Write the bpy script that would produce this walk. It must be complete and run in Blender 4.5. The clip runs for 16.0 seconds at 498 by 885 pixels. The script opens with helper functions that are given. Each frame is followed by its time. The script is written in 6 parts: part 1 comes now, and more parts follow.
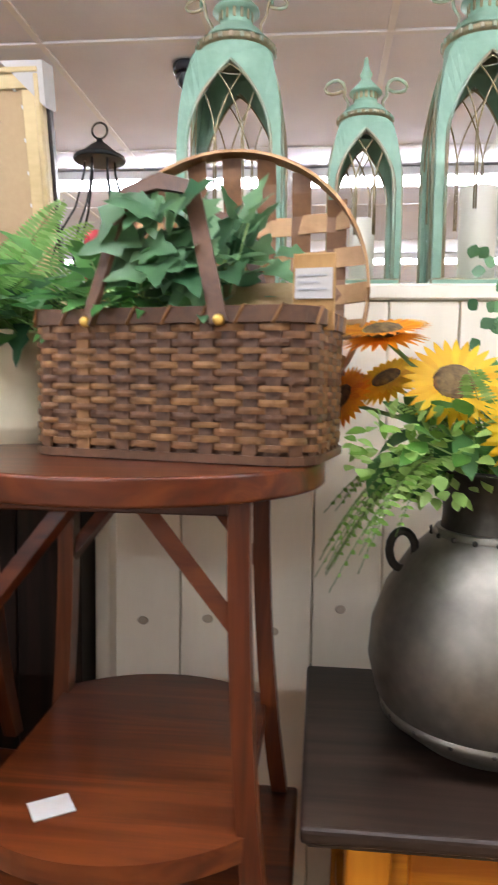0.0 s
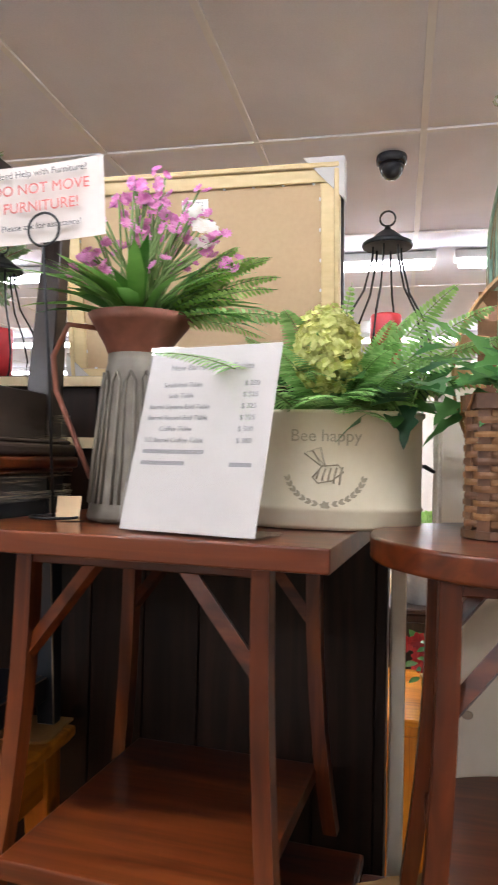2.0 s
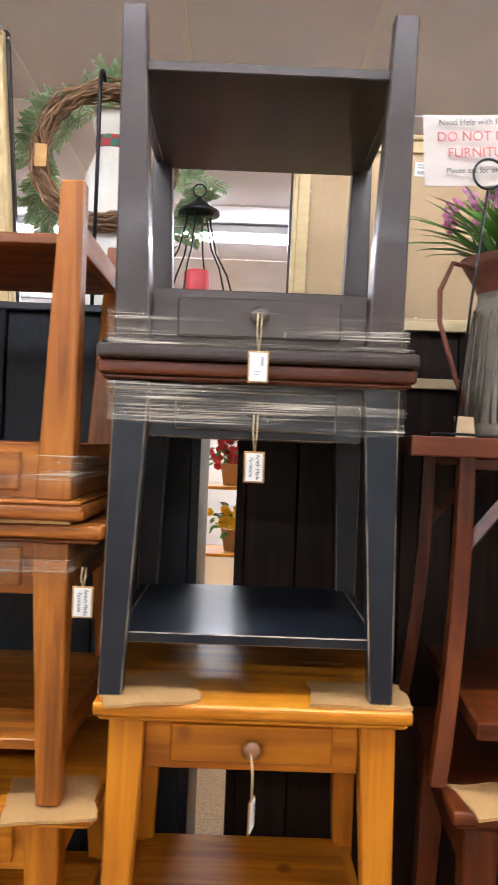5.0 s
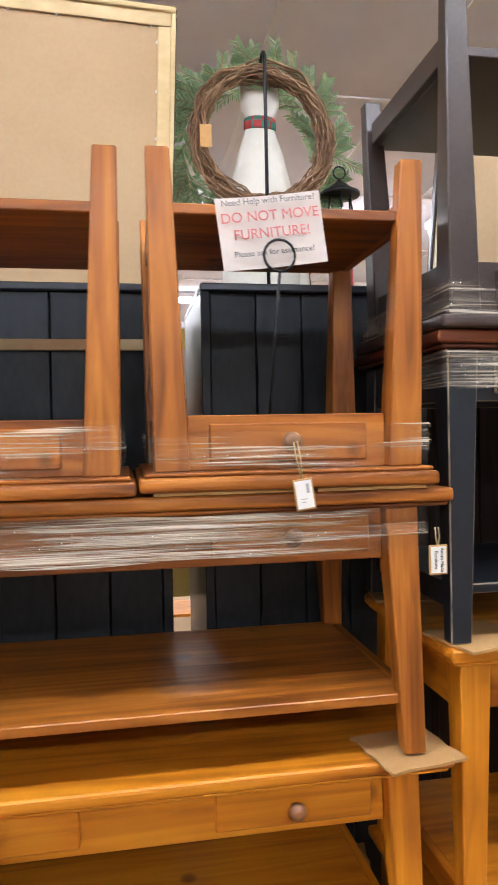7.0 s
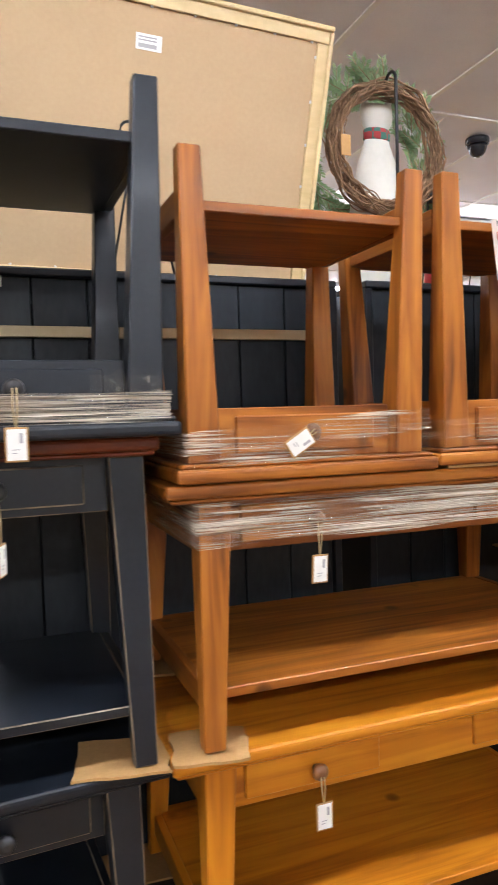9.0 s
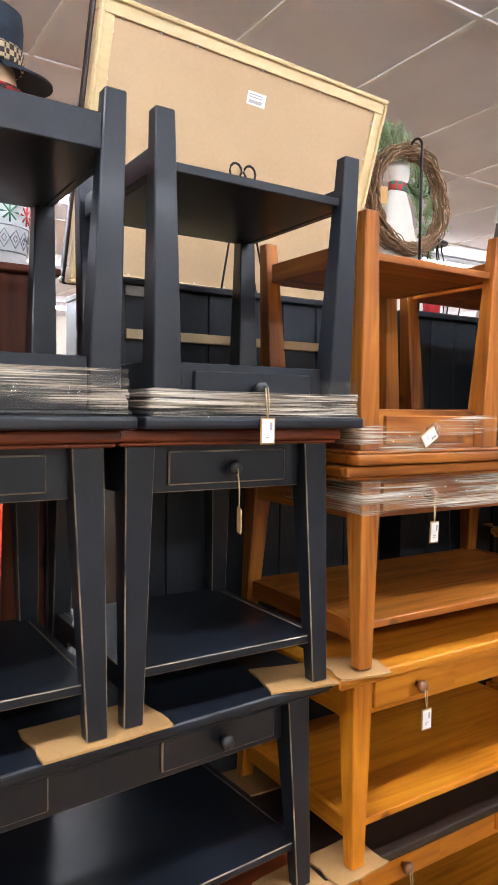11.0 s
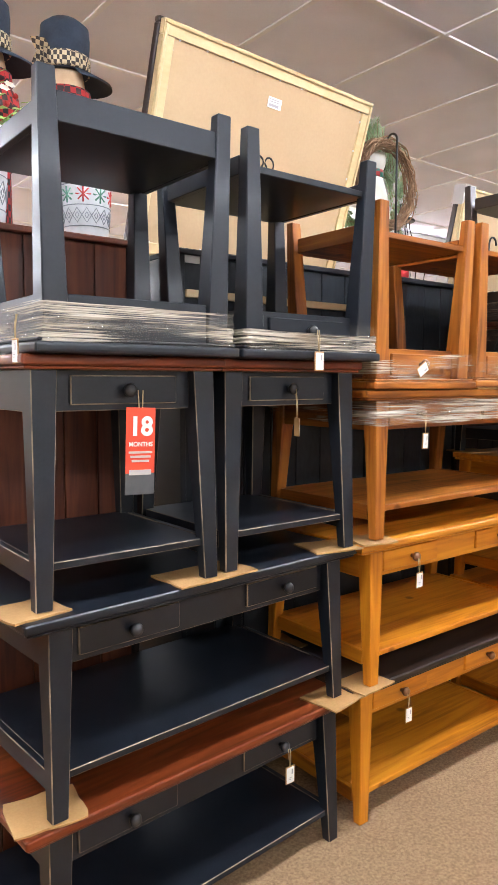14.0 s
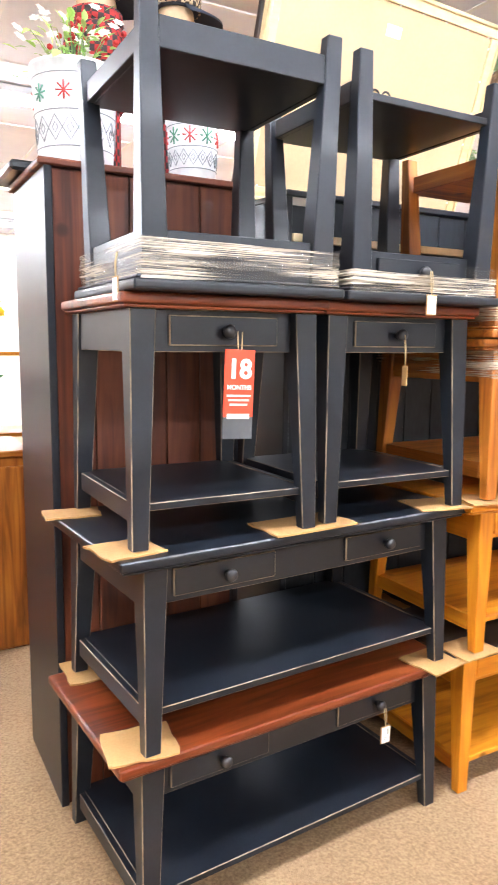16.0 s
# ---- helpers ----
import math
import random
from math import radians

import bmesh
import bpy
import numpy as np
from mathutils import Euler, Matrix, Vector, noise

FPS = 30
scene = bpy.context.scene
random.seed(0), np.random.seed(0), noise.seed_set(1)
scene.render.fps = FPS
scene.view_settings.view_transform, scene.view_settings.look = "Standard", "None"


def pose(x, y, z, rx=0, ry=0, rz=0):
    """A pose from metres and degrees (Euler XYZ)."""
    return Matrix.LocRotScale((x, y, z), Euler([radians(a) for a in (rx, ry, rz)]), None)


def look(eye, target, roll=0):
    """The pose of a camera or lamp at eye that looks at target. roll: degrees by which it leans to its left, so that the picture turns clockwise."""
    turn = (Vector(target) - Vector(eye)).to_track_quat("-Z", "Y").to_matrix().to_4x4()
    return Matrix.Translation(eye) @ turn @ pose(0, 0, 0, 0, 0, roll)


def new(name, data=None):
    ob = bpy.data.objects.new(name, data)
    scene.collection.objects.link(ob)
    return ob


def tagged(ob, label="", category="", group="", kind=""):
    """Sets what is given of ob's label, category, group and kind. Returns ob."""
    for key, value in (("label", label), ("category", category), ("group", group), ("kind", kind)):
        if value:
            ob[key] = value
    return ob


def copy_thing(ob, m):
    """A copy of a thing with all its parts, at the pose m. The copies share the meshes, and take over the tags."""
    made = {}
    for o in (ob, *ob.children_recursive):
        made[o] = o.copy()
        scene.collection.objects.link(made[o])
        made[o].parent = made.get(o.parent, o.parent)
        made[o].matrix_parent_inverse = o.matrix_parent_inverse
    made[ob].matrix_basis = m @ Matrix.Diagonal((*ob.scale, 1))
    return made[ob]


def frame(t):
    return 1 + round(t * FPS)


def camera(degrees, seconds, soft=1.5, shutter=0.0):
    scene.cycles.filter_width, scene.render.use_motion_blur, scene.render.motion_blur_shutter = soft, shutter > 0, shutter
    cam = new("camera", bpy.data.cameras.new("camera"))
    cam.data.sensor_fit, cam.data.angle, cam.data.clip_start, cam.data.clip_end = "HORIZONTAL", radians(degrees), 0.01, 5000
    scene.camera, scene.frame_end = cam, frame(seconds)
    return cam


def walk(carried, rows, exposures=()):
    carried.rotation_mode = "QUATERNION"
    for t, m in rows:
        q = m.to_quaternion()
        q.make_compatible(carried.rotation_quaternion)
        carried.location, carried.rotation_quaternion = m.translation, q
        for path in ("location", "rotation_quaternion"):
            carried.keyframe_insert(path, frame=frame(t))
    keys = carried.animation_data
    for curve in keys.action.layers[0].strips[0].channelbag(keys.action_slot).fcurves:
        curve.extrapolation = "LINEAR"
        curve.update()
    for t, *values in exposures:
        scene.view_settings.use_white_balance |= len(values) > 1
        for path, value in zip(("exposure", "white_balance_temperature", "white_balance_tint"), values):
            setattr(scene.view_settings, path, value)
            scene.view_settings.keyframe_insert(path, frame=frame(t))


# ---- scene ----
cam = camera(39.4, 16.0, shutter=0.3)
PATH = [
    (0, (1.893, 0.637, 1.771), (1.694, 2.62, 1.608), 0.8),
    (0.5, (1.751, 0.573, 1.791), (1.53, 2.559, 1.722), -0.3),
    (1, (1.633, 0.6, 1.785), (1.325, 2.576, 1.782), 1.4),
    (1.5, (1.532, 0.647, 1.781), (1.142, 2.608, 1.827), 1.3),
    (2, (1.413, 0.582, 1.773), (0.988, 2.535, 1.822), 1.3),
    (2.5, (1.28, 0.448, 1.766), (0.893, 2.411, 1.757), -0.1),
    (3, (1.166, 0.397, 1.741), (0.759, 2.355, 1.709), 0.8),
    (3.2, (1.125, 0.409, 1.721), (0.672, 2.357, 1.698), 1.2),
    (5.3, (0.337, 0.352, 1.632), (0.393, 2.351, 1.651), 1.9),
    (5.5, (0.26, 0.368, 1.629), (0.306, 2.367, 1.671), 1.2),
    (6, (0.082, 0.392, 1.622), (0.124, 2.391, 1.627), -0.8),
    (6.5, (-0.135, 0.365, 1.589), (0.081, 2.353, 1.584), -1.5),
    (7, (-0.323, 0.365, 1.594), (0.027, 2.334, 1.569), -1.1),
    (7.2, (-0.412, 0.384, 1.606), (-0.023, 2.346, 1.63), -1.2),
    (7.5, (-0.517, 0.421, 1.622), (-0.237, 2.401, 1.652), -1.8),
    (8, (-0.669, 0.442, 1.628), (-0.294, 2.406, 1.651), -0.8),
    (8.5, (-0.879, 0.398, 1.619), (-0.264, 2.301, 1.617), 0.1),
    (9, (-1.106, 0.38, 1.616), (-0.398, 2.248, 1.526), -1.6),
    (9.5, (-1.325, 0.428, 1.604), (-0.545, 2.269, 1.597), -0.1),
    (10, (-1.494, 0.435, 1.613), (-0.641, 2.244, 1.609), -0.2),
    (10.2, (-1.567, 0.429, 1.62), (-0.66, 2.211, 1.578), -0.1),
    (12.3, (-2.201, 0.156, 1.587), (-0.993, 1.745, 1.461), 0.0),
    (12.5, (-2.268, 0.145, 1.573), (-1.047, 1.723, 1.431), -0.5),
    (13, (-2.353, 0.121, 1.544), (-1.132, 1.695, 1.37), -0.2),
    (13.5, (-2.375, 0.09, 1.535), (-1.148, 1.658, 1.349), 0.0),
    (14, (-2.381, 0.077, 1.524), (-1.156, 1.648, 1.346), 0.1),
    (14.5, (-2.387, 0.084, 1.509), (-1.189, 1.67, 1.286), 0.2),
    (15, (-2.391, 0.086, 1.498), (-1.259, 1.719, 1.271), 0.3),
    (15.5, (-2.372, 0.086, 1.475), (-1.281, 1.74, 1.206), 0.9),
    (16, (-2.33, 0.105, 1.475), (-1.376, 1.841, 1.193), 0.6),
]
walk(cam, [(t, look(e, g, r)) for t, e, g, r in PATH], ((0, 0.15), (3.2, 0.06), (5.3, 0.14), (8.0, 0.06), (10.2, 0.2), (12.3, 0.3), (14.0, 0.42), (14.5, 0.45), (15.0, 0.62), (15.5, 0.86), (16.0, 1.2)))

# ---- world and light ----
world = bpy.data.worlds.new("world")
scene.world = world
world.use_nodes = True
world.node_tree.nodes["Background"].inputs[0].default_value = (0.9, 0.95, 1.0, 1)
world.node_tree.nodes["Background"].inputs[1].default_value = 0.05


# ---- materials ----
def material(name, colour, rough=0.5, metal=0.0):
    m = bpy.data.materials.new(name)
    m.use_nodes = True
    b = m.node_tree.nodes["Principled BSDF"]
    b.inputs["Base Color"].default_value = (*colour, 1)
    b.inputs["Roughness"].default_value = rough
    b.inputs["Metallic"].default_value = metal
    return m, m.node_tree, b


def ramp_node(nt, stops):
    r = nt.nodes.new("ShaderNodeValToRGB")
    while len(r.color_ramp.elements) < len(stops):
        r.color_ramp.elements.new(0.5)
    for e, (p, c) in zip(r.color_ramp.elements, stops):
        e.position, e.color = p, (*c, 1)
    return r


def noise_node(nt, scale, stretch=(1, 1, 1), detail=5.0, distort=0.0, shift=True):
    tc = nt.nodes.new("ShaderNodeTexCoord")
    mp = nt.nodes.new("ShaderNodeMapping")
    mp.inputs["Scale"].default_value = stretch
    nt.links.new(tc.outputs["Object"], mp.inputs["Vector"])
    if shift:
        oi = nt.nodes.new("ShaderNodeObjectInfo")
        mul = nt.nodes.new("ShaderNodeMath")
        mul.operation = "MULTIPLY"
        mul.inputs[1].default_value = 37.0
        nt.links.new(oi.outputs["Random"], mul.inputs[0])
        nt.links.new(mul.outputs[0], mp.inputs["Location"])
    n = nt.nodes.new("ShaderNodeTexNoise")
    n.inputs["Scale"].default_value = scale
    n.inputs["Detail"].default_value = detail
    n.inputs["Distortion"].default_value = distort
    nt.links.new(mp.outputs[0], n.inputs["Vector"])
    return n


def add_bump(nt, b, src, strength, dist=0.002):
    bp = nt.nodes.new("ShaderNodeBump")
    bp.inputs["Strength"].default_value = strength
    bp.inputs["Distance"].default_value = dist
    nt.links.new(src, bp.inputs["Height"])
    nt.links.new(bp.outputs[0], b.inputs["Normal"])


def mottled(name, dark, light, scale=6.0, rough=0.5, metal=0.0, stretch=(1, 1, 1), bump=0.15, fine=60.0, coat=0.0):
    """A surface that varies at two scales between two colours."""
    m, nt, b = material(name, light, rough, metal)
    n1 = noise_node(nt, scale, stretch, 5, 0.3)
    n2 = noise_node(nt, fine, stretch, 3)
    mixn = nt.nodes.new("ShaderNodeMath")
    mixn.operation = "MULTIPLY_ADD"
    mixn.inputs[1].default_value = 0.35
    nt.links.new(n2.outputs["Fac"], mixn.inputs[0])
    sub = nt.nodes.new("ShaderNodeMath")
    sub.operation = "MULTIPLY"
    sub.inputs[1].default_value = 0.72
    nt.links.new(n1.outputs["Fac"], sub.inputs[0])
    nt.links.new(sub.outputs[0], mixn.inputs[2])
    r = ramp_node(nt, [(0.3, dark), (0.72, light)])
    nt.links.new(mixn.outputs[0], r.inputs[0])
    nt.links.new(r.outputs[0], b.inputs["Base Color"])
    if bump:
        add_bump(nt, b, n2.outputs["Fac"], bump)
    if coat:
        b.inputs["Coat Weight"].default_value = coat
        b.inputs["Coat Roughness"].default_value = 0.12
    return m


def wood(name, dark, mid, light, axis, rough=0.42, coat=0.1, grain=26.0):
    """Stained pine with long grain along one axis, and darker knots."""
    m, nt, b = material(name, mid, rough)
    st = [1.0, 1.0, 1.0]
    st["xyz".index(axis)] = 0.07
    n1 = noise_node(nt, grain, st, 6, 1.2)
    st2 = [1.0, 1.0, 1.0]
    st2["xyz".index(axis)] = 0.25
    n2 = noise_node(nt, 5.0, st2, 3, 0.5)
    add = nt.nodes.new("ShaderNodeMath")
    add.operation = "MULTIPLY_ADD"
    add.inputs[1].default_value = 0.6
    half = nt.nodes.new("ShaderNodeMath")
    half.operation = "MULTIPLY"
    half.inputs[1].default_value = 0.4
    nt.links.new(n2.outputs["Fac"], half.inputs[0])
    nt.links.new(n1.outputs["Fac"], add.inputs[0])
    nt.links.new(half.outputs[0], add.inputs[2])
    r = ramp_node(nt, [(0.36, dark), (0.5, mid), (0.63, light)])
    nt.links.new(add.outputs[0], r.inputs[0])
    tc = nt.nodes.new("ShaderNodeTexCoord")
    vo = nt.nodes.new("ShaderNodeTexVoronoi")
    vo.inputs["Scale"].default_value = 4.5
    nt.links.new(tc.outputs["Object"], vo.inputs["Vector"])
    kr = ramp_node(nt, [(0.0, (1, 1, 1)), (0.06, (0.7, 0.7, 0.7)), (0.1, (0, 0, 0))])
    nt.links.new(vo.outputs["Distance"], kr.inputs[0])
    mx = nt.nodes.new("ShaderNodeMix")
    mx.data_type = "RGBA"
    mx.inputs["B"].default_value = (dark[0] * 0.45, dark[1] * 0.4, dark[2] * 0.4, 1)
    nt.links.new(kr.outputs[0], mx.inputs["Factor"])
    nt.links.new(r.outputs[0], mx.inputs["A"])
    nt.links.new(mx.outputs["Result"], b.inputs["Base Color"])
    b.inputs["Coat Weight"].default_value = coat
    b.inputs["Coat Roughness"].default_value = 0.18
    b.inputs["Specular IOR Level"].default_value = 0.35
    add_bump(nt, b, n1.outputs["Fac"], 0.12, 0.001)
    return m


def wood_set(name, dark, mid, light, **kw):
    return {a: wood(f"{name}_{a}", dark, mid, light, a, **kw) for a in "xyz"}


HONEY = wood_set("honey_pine", (0.33, 0.095, 0.006), (0.56, 0.19, 0.010), (0.67, 0.265, 0.018))
AMBER = wood_set("amber_pine", (0.115, 0.029, 0.005), (0.31, 0.094, 0.011), (0.47, 0.168, 0.022))
REDBROWN = wood_set("redbrown_stain", (0.06, 0.0105, 0.003), (0.155, 0.03, 0.0075), (0.24, 0.056, 0.015), rough=0.3, coat=0.15)
CHERRY = wood_set("barrel_stain", (0.028, 0.005, 0.0018), (0.085, 0.0165, 0.004), (0.155, 0.036, 0.008), rough=0.3, coat=0.2)
black_paint = mottled("black_paint", (0.0055, 0.0075, 0.0115), (0.0125, 0.0160, 0.0225), 9, 0.37, fine=120, bump=0.012, coat=0.12)
black_paint.node_tree.nodes["Principled BSDF"].inputs["Specular IOR Level"].default_value = 0.38
BLACK = {a: black_paint for a in "xyz"}
brown_paint = mottled("dark_brown_paint", (0.020, 0.012, 0.009), (0.045, 0.028, 0.022), 9, 0.4, fine=120, bump=0.012, coat=0.12)
BROWN = {a: brown_paint for a in "xyz"}
dark_stain = wood_set("dark_walnut_stain", (0.011, 0.006, 0.004), (0.027, 0.015, 0.010), (0.048, 0.028, 0.019))


for _m in dark_stain.values():
    _m.node_tree.nodes["Principled BSDF"].inputs["Specular IOR Level"].default_value = 0.35


def worn(name, base, bare):
    """Rubbed edge: bare wood that shows through the paint in patches."""
    m, nt, b = material(name, base, 0.5)
    n = noise_node(nt, 12, (1, 1, 1), 5)
    r = ramp_node(nt, [(0.30, base), (0.62, bare)])
    nt.links.new(n.outputs["Fac"], r.inputs[0])
    nt.links.new(r.outputs[0], b.inputs["Base Color"])
    return m


worn_black = worn("worn_black_edge", (0.012, 0.013, 0.016), (0.33, 0.25, 0.165))
worn_brown = worn("worn_brown_edge", (0.03, 0.02, 0.015), (0.2, 0.14, 0.09))
iron = mottled("black_iron", (0.008, 0.008, 0.008), (0.025, 0.025, 0.027), 30, 0.45, metal=0.6)
cardboard = mottled("cardboard", (0.36, 0.19, 0.066), (0.50, 0.29, 0.108), 7, 0.85, fine=150)
backing = mottled("paper_backing", (0.45, 0.305, 0.165), (0.52, 0.365, 0.205), 2.5, 0.8, fine=90, bump=0.05)
gilt = mottled("pale_gilt_frame", (0.52, 0.37, 0.17), (0.75, 0.58, 0.31), 5, 0.4, stretch=(0.3, 1, 1))
tag_card = mottled("tag_card", (0.80, 0.78, 0.72), (0.88, 0.86, 0.82), 10, 0.7, bump=0)
ink_dark = material("ink_dark", (0.085, 0.078, 0.075), 0.7)[0]
ink_mid = material("ink_mid", (0.24, 0.23, 0.225), 0.7)[0]
ink_red = material("ink_red", (0.52, 0.12, 0.10), 0.7)[0]
ink_grey = material("ink_grey", (0.40, 0.39, 0.39), 0.7)[0]
twine = mottled("twine", (0.42, 0.3, 0.14), (0.6, 0.46, 0.25), 60, 0.9)
carpet = mottled("carpet", (0.17, 0.094, 0.042), (0.42, 0.275, 0.145), 110, 0.97, bump=0.8, fine=420)
tile_mat = mottled("ceiling_tile", (0.58, 0.58, 0.64), (0.69, 0.69, 0.755), 3, 0.92, fine=180, bump=0.25)
grid_mat = material("ceiling_grid", (0.66, 0.65, 0.65), 0.6)[0]
wall_mat = mottled("painted_wall", (0.48, 0.44, 0.38), (0.58, 0.53, 0.46), 2, 0.8, fine=70, bump=0.08)
cream_board = mottled("cream_board", (0.79, 0.69, 0.545), (0.87, 0.78, 0.635), 4, 0.6, stretch=(1, 1, 0.2), fine=50)
knot_mat = mottled("pine_knot", (0.38, 0.29, 0.2), (0.56, 0.46, 0.34), 40, 0.6)


def film_material(name, lo, hi, peak, stretch=(0.3, 0.3, 24.0)):
    m, nt, b = material(name, (0.9, 0.9, 0.9), 0.12)
    n = noise_node(nt, 14, stretch, 5, 0.4)
    n2 = noise_node(nt, 5, (0.6, 0.6, 3.0), 2)
    add_bump(nt, b, n.outputs["Fac"], 0.8, 0.012)
    mul = nt.nodes.new("ShaderNodeMath")
    mul.operation = "MULTIPLY"
    nt.links.new(n.outputs["Fac"], mul.inputs[0])
    nt.links.new(n2.outputs["Fac"], mul.inputs[1])
    # Warm-white streaks: highlights on the clear film, painted as noise-driven opacity and colour.
    r = ramp_node(nt, [(lo, (0.03, 0.03, 0.03)), (hi, (peak, peak, peak))])
    nt.links.new(mul.outputs[0], r.inputs[0])
    tr = nt.nodes.new("ShaderNodeBsdfTransparent")
    mx = nt.nodes.new("ShaderNodeMixShader")
    nt.links.new(r.outputs[0], mx.inputs[0])
    nt.links.new(tr.outputs[0], mx.inputs[1])
    nt.links.new(b.outputs[0], mx.inputs[2])
    nt.links.new(mx.outputs[0], nt.nodes["Material Output"].inputs[0])
    b.inputs["Base Color"].default_value = (0.84, 0.73, 0.58, 1)
    b.inputs["Specular IOR Level"].default_value = 0.9
    return m


# The variants differ in how strongly the painted highlight streaks cover them.
film_wrap = film_material("stretch_film", 0.225, 0.335, 0.68)
film_crumple = film_material("crumpled_film", 0.22, 0.34, 0.6, (3.0, 3.0, 3.5))
film_thin = film_material("thin_stretch_film", 0.25, 0.37, 0.5)
film_heavy = film_material("thick_stretch_film", 0.185, 0.33, 0.72)


def glass_material():
    m, nt, b = material("clear_glass", (1, 1, 1), 0.02)
    gl = nt.nodes.new("ShaderNodeBsdfGlossy")
    gl.inputs["Roughness"].default_value = 0.03
    tr = nt.nodes.new("ShaderNodeBsdfTransparent")
    lw = nt.nodes.new("ShaderNodeLayerWeight")
    lw.inputs["Blend"].default_value = 0.5
    pw = nt.nodes.new("ShaderNodeMath")
    pw.operation = "POWER"
    pw.inputs[1].default_value = 4.0
    nt.links.new(lw.outputs["Facing"], pw.inputs[0])
    fr = nt.nodes.new("ShaderNodeMath")
    fr.operation = "MULTIPLY_ADD"
    fr.inputs[1].default_value = 0.85
    fr.inputs[2].default_value = 0.05
    nt.links.new(pw.outputs[0], fr.inputs[0])
    mx = nt.nodes.new("ShaderNodeMixShader")
    nt.links.new(fr.outputs[0], mx.inputs[0])
    nt.links.new(tr.outputs[0], mx.inputs[1])
    nt.links.new(gl.outputs[0], mx.inputs[2])
    nt.links.new(mx.outputs[0], nt.nodes["Material Output"].inputs[0])
    return m


clear_glass = glass_material()


def lamp_material(strength, colour=(0.90, 0.95, 1.06)):
    m, nt, b = material("fluorescent_tube", (1, 1, 1), 0.5)
    b.inputs["Emission Color"].default_value = (*colour, 1)
    b.inputs["Emission Strength"].default_value = strength
    return m


tube_glow = lamp_material(53.0)


# ---- mesh helpers ----
def box(bm, x0, x1, y0, y1, z0, z1, bev=0.0, edge_mat=-1, mat=0, seg=1, taper=None):
    """A box in bm. taper (a, b): how far the low end's inner x and y faces draw in, signed to the side."""
    vs = []
    for z in (z0, z1):
        for y in (y0, y1):
            for x in (x0, x1):
                vs.append(bm.verts.new((x, y, z)))
    if taper:
        tx, ty = taper
        for v in vs[:4]:
            if abs(v.co.x - (x1 if tx > 0 else x0)) < 1e-5:
                v.co.x -= tx
            if abs(v.co.y - (y1 if ty > 0 else y0)) < 1e-5:
                v.co.y -= ty
    fs = [bm.faces.new([vs[i] for i in q]) for q in ((0, 2, 3, 1), (4, 5, 7, 6), (0, 1, 5, 4), (2, 6, 7, 3), (0, 4, 6, 2), (1, 3, 7, 5))]
    for f in fs:
        f.material_index = mat
    if bev:
        es = list({e for f in fs for e in f.edges})
        bmesh.ops.bevel(bm, geom=es, offset=bev, segments=seg, profile=0.6, affect="EDGES", material=edge_mat)
    return fs


def lathe(bm, prof, n=24, centre=(0, 0), sx=1.0, sy=1.0, mat=0, cap=True, ripple=None):
    """Turns a profile of (radius, z) about the vertical."""
    rings = []
    for r, z in prof:
        ring = []
        for i in range(n):
            a = 2 * math.pi * i / n
            k = 1 + (ripple(a, z) if ripple else 0)
            ring.append(bm.verts.new((centre[0] + r * k * sx * math.cos(a), centre[1] + r * k * sy * math.sin(a), z)))
        rings.append(ring)
    for a, b in zip(rings, rings[1:]):
        for i in range(n):
            f = bm.faces.new((a[i], a[(i + 1) % n], b[(i + 1) % n], b[i]))
            f.smooth, f.material_index = True, mat
    if cap:
        for ring, flip in ((rings[0], True), (rings[-1], False)):
            f = bm.faces.new(ring[::-1] if flip else ring)
            f.material_index = mat


def tube(bm, pts, r, n=8, closed=False, mat=0, flat=None, r2=None):
    """A round rod along points; flat (w, t): a flat strip section instead."""
    pts = [Vector(p) for p in pts]
    rings = []
    up = Vector((0, 0, 1)) if closed and flat else Vector((0.13, 0.21, 0.97))
    for i, p in enumerate(pts):
        a = pts[i - 1] if (i or closed) else p
        b = pts[(i + 1) % len(pts)] if (i < len(pts) - 1 or closed) else p
        d = (b - a).normalized()
        s = d.cross(up)
        if s.length < 0.05:
            s = d.cross(Vector((1, 0, 0)))
        s.normalize()
        u = s.cross(d)
        rr = r if r2 is None else r + (r2 - r) * i / (len(pts) - 1)
        if flat:
            w, t = flat
            ring = [bm.verts.new(p + s * (w * cx) + u * (t * cy)) for cx, cy in ((-.5, -.5), (.5, -.5), (.5, .5), (-.5, .5))]
        else:
            ring = [bm.verts.new(p + (s * math.cos(2 * math.pi * k / n) + u * math.sin(2 * math.pi * k / n)) * rr) for k in range(n)]
        rings.append(ring)
    m = len(rings[0])
    pairs = list(zip(rings, rings[1:])) + ([(rings[-1], rings[0])] if closed else [])
    for a, b in pairs:
        for k in range(m):
            f = bm.faces.new((a[k], a[(k + 1) % m], b[(k + 1) % m], b[k]))
            f.smooth, f.material_index = not flat, mat
    if not closed:
        bm.faces.new(rings[0][::-1]).material_index = mat
        bm.faces.new(rings[-1]).material_index = mat


def link_mesh(name, bm, mats, parent=None):
    me = bpy.data.meshes.new(name)
    bmesh.ops.recalc_face_normals(bm, faces=bm.faces[:])
    bm.to_mesh(me)
    bm.free()
    for m in (mats if isinstance(mats, (list, tuple)) else [mats]):
        me.materials.append(m)
    ob = new(name, me)
    if parent:
        ob.parent = parent
    return ob


STUFF = ("leaves", "blooms", "berries", "stems", "twigs", "sprigs", "greenery", "stamped_wreath", "frond", "drooping_spray", "hydrangea_bloom")


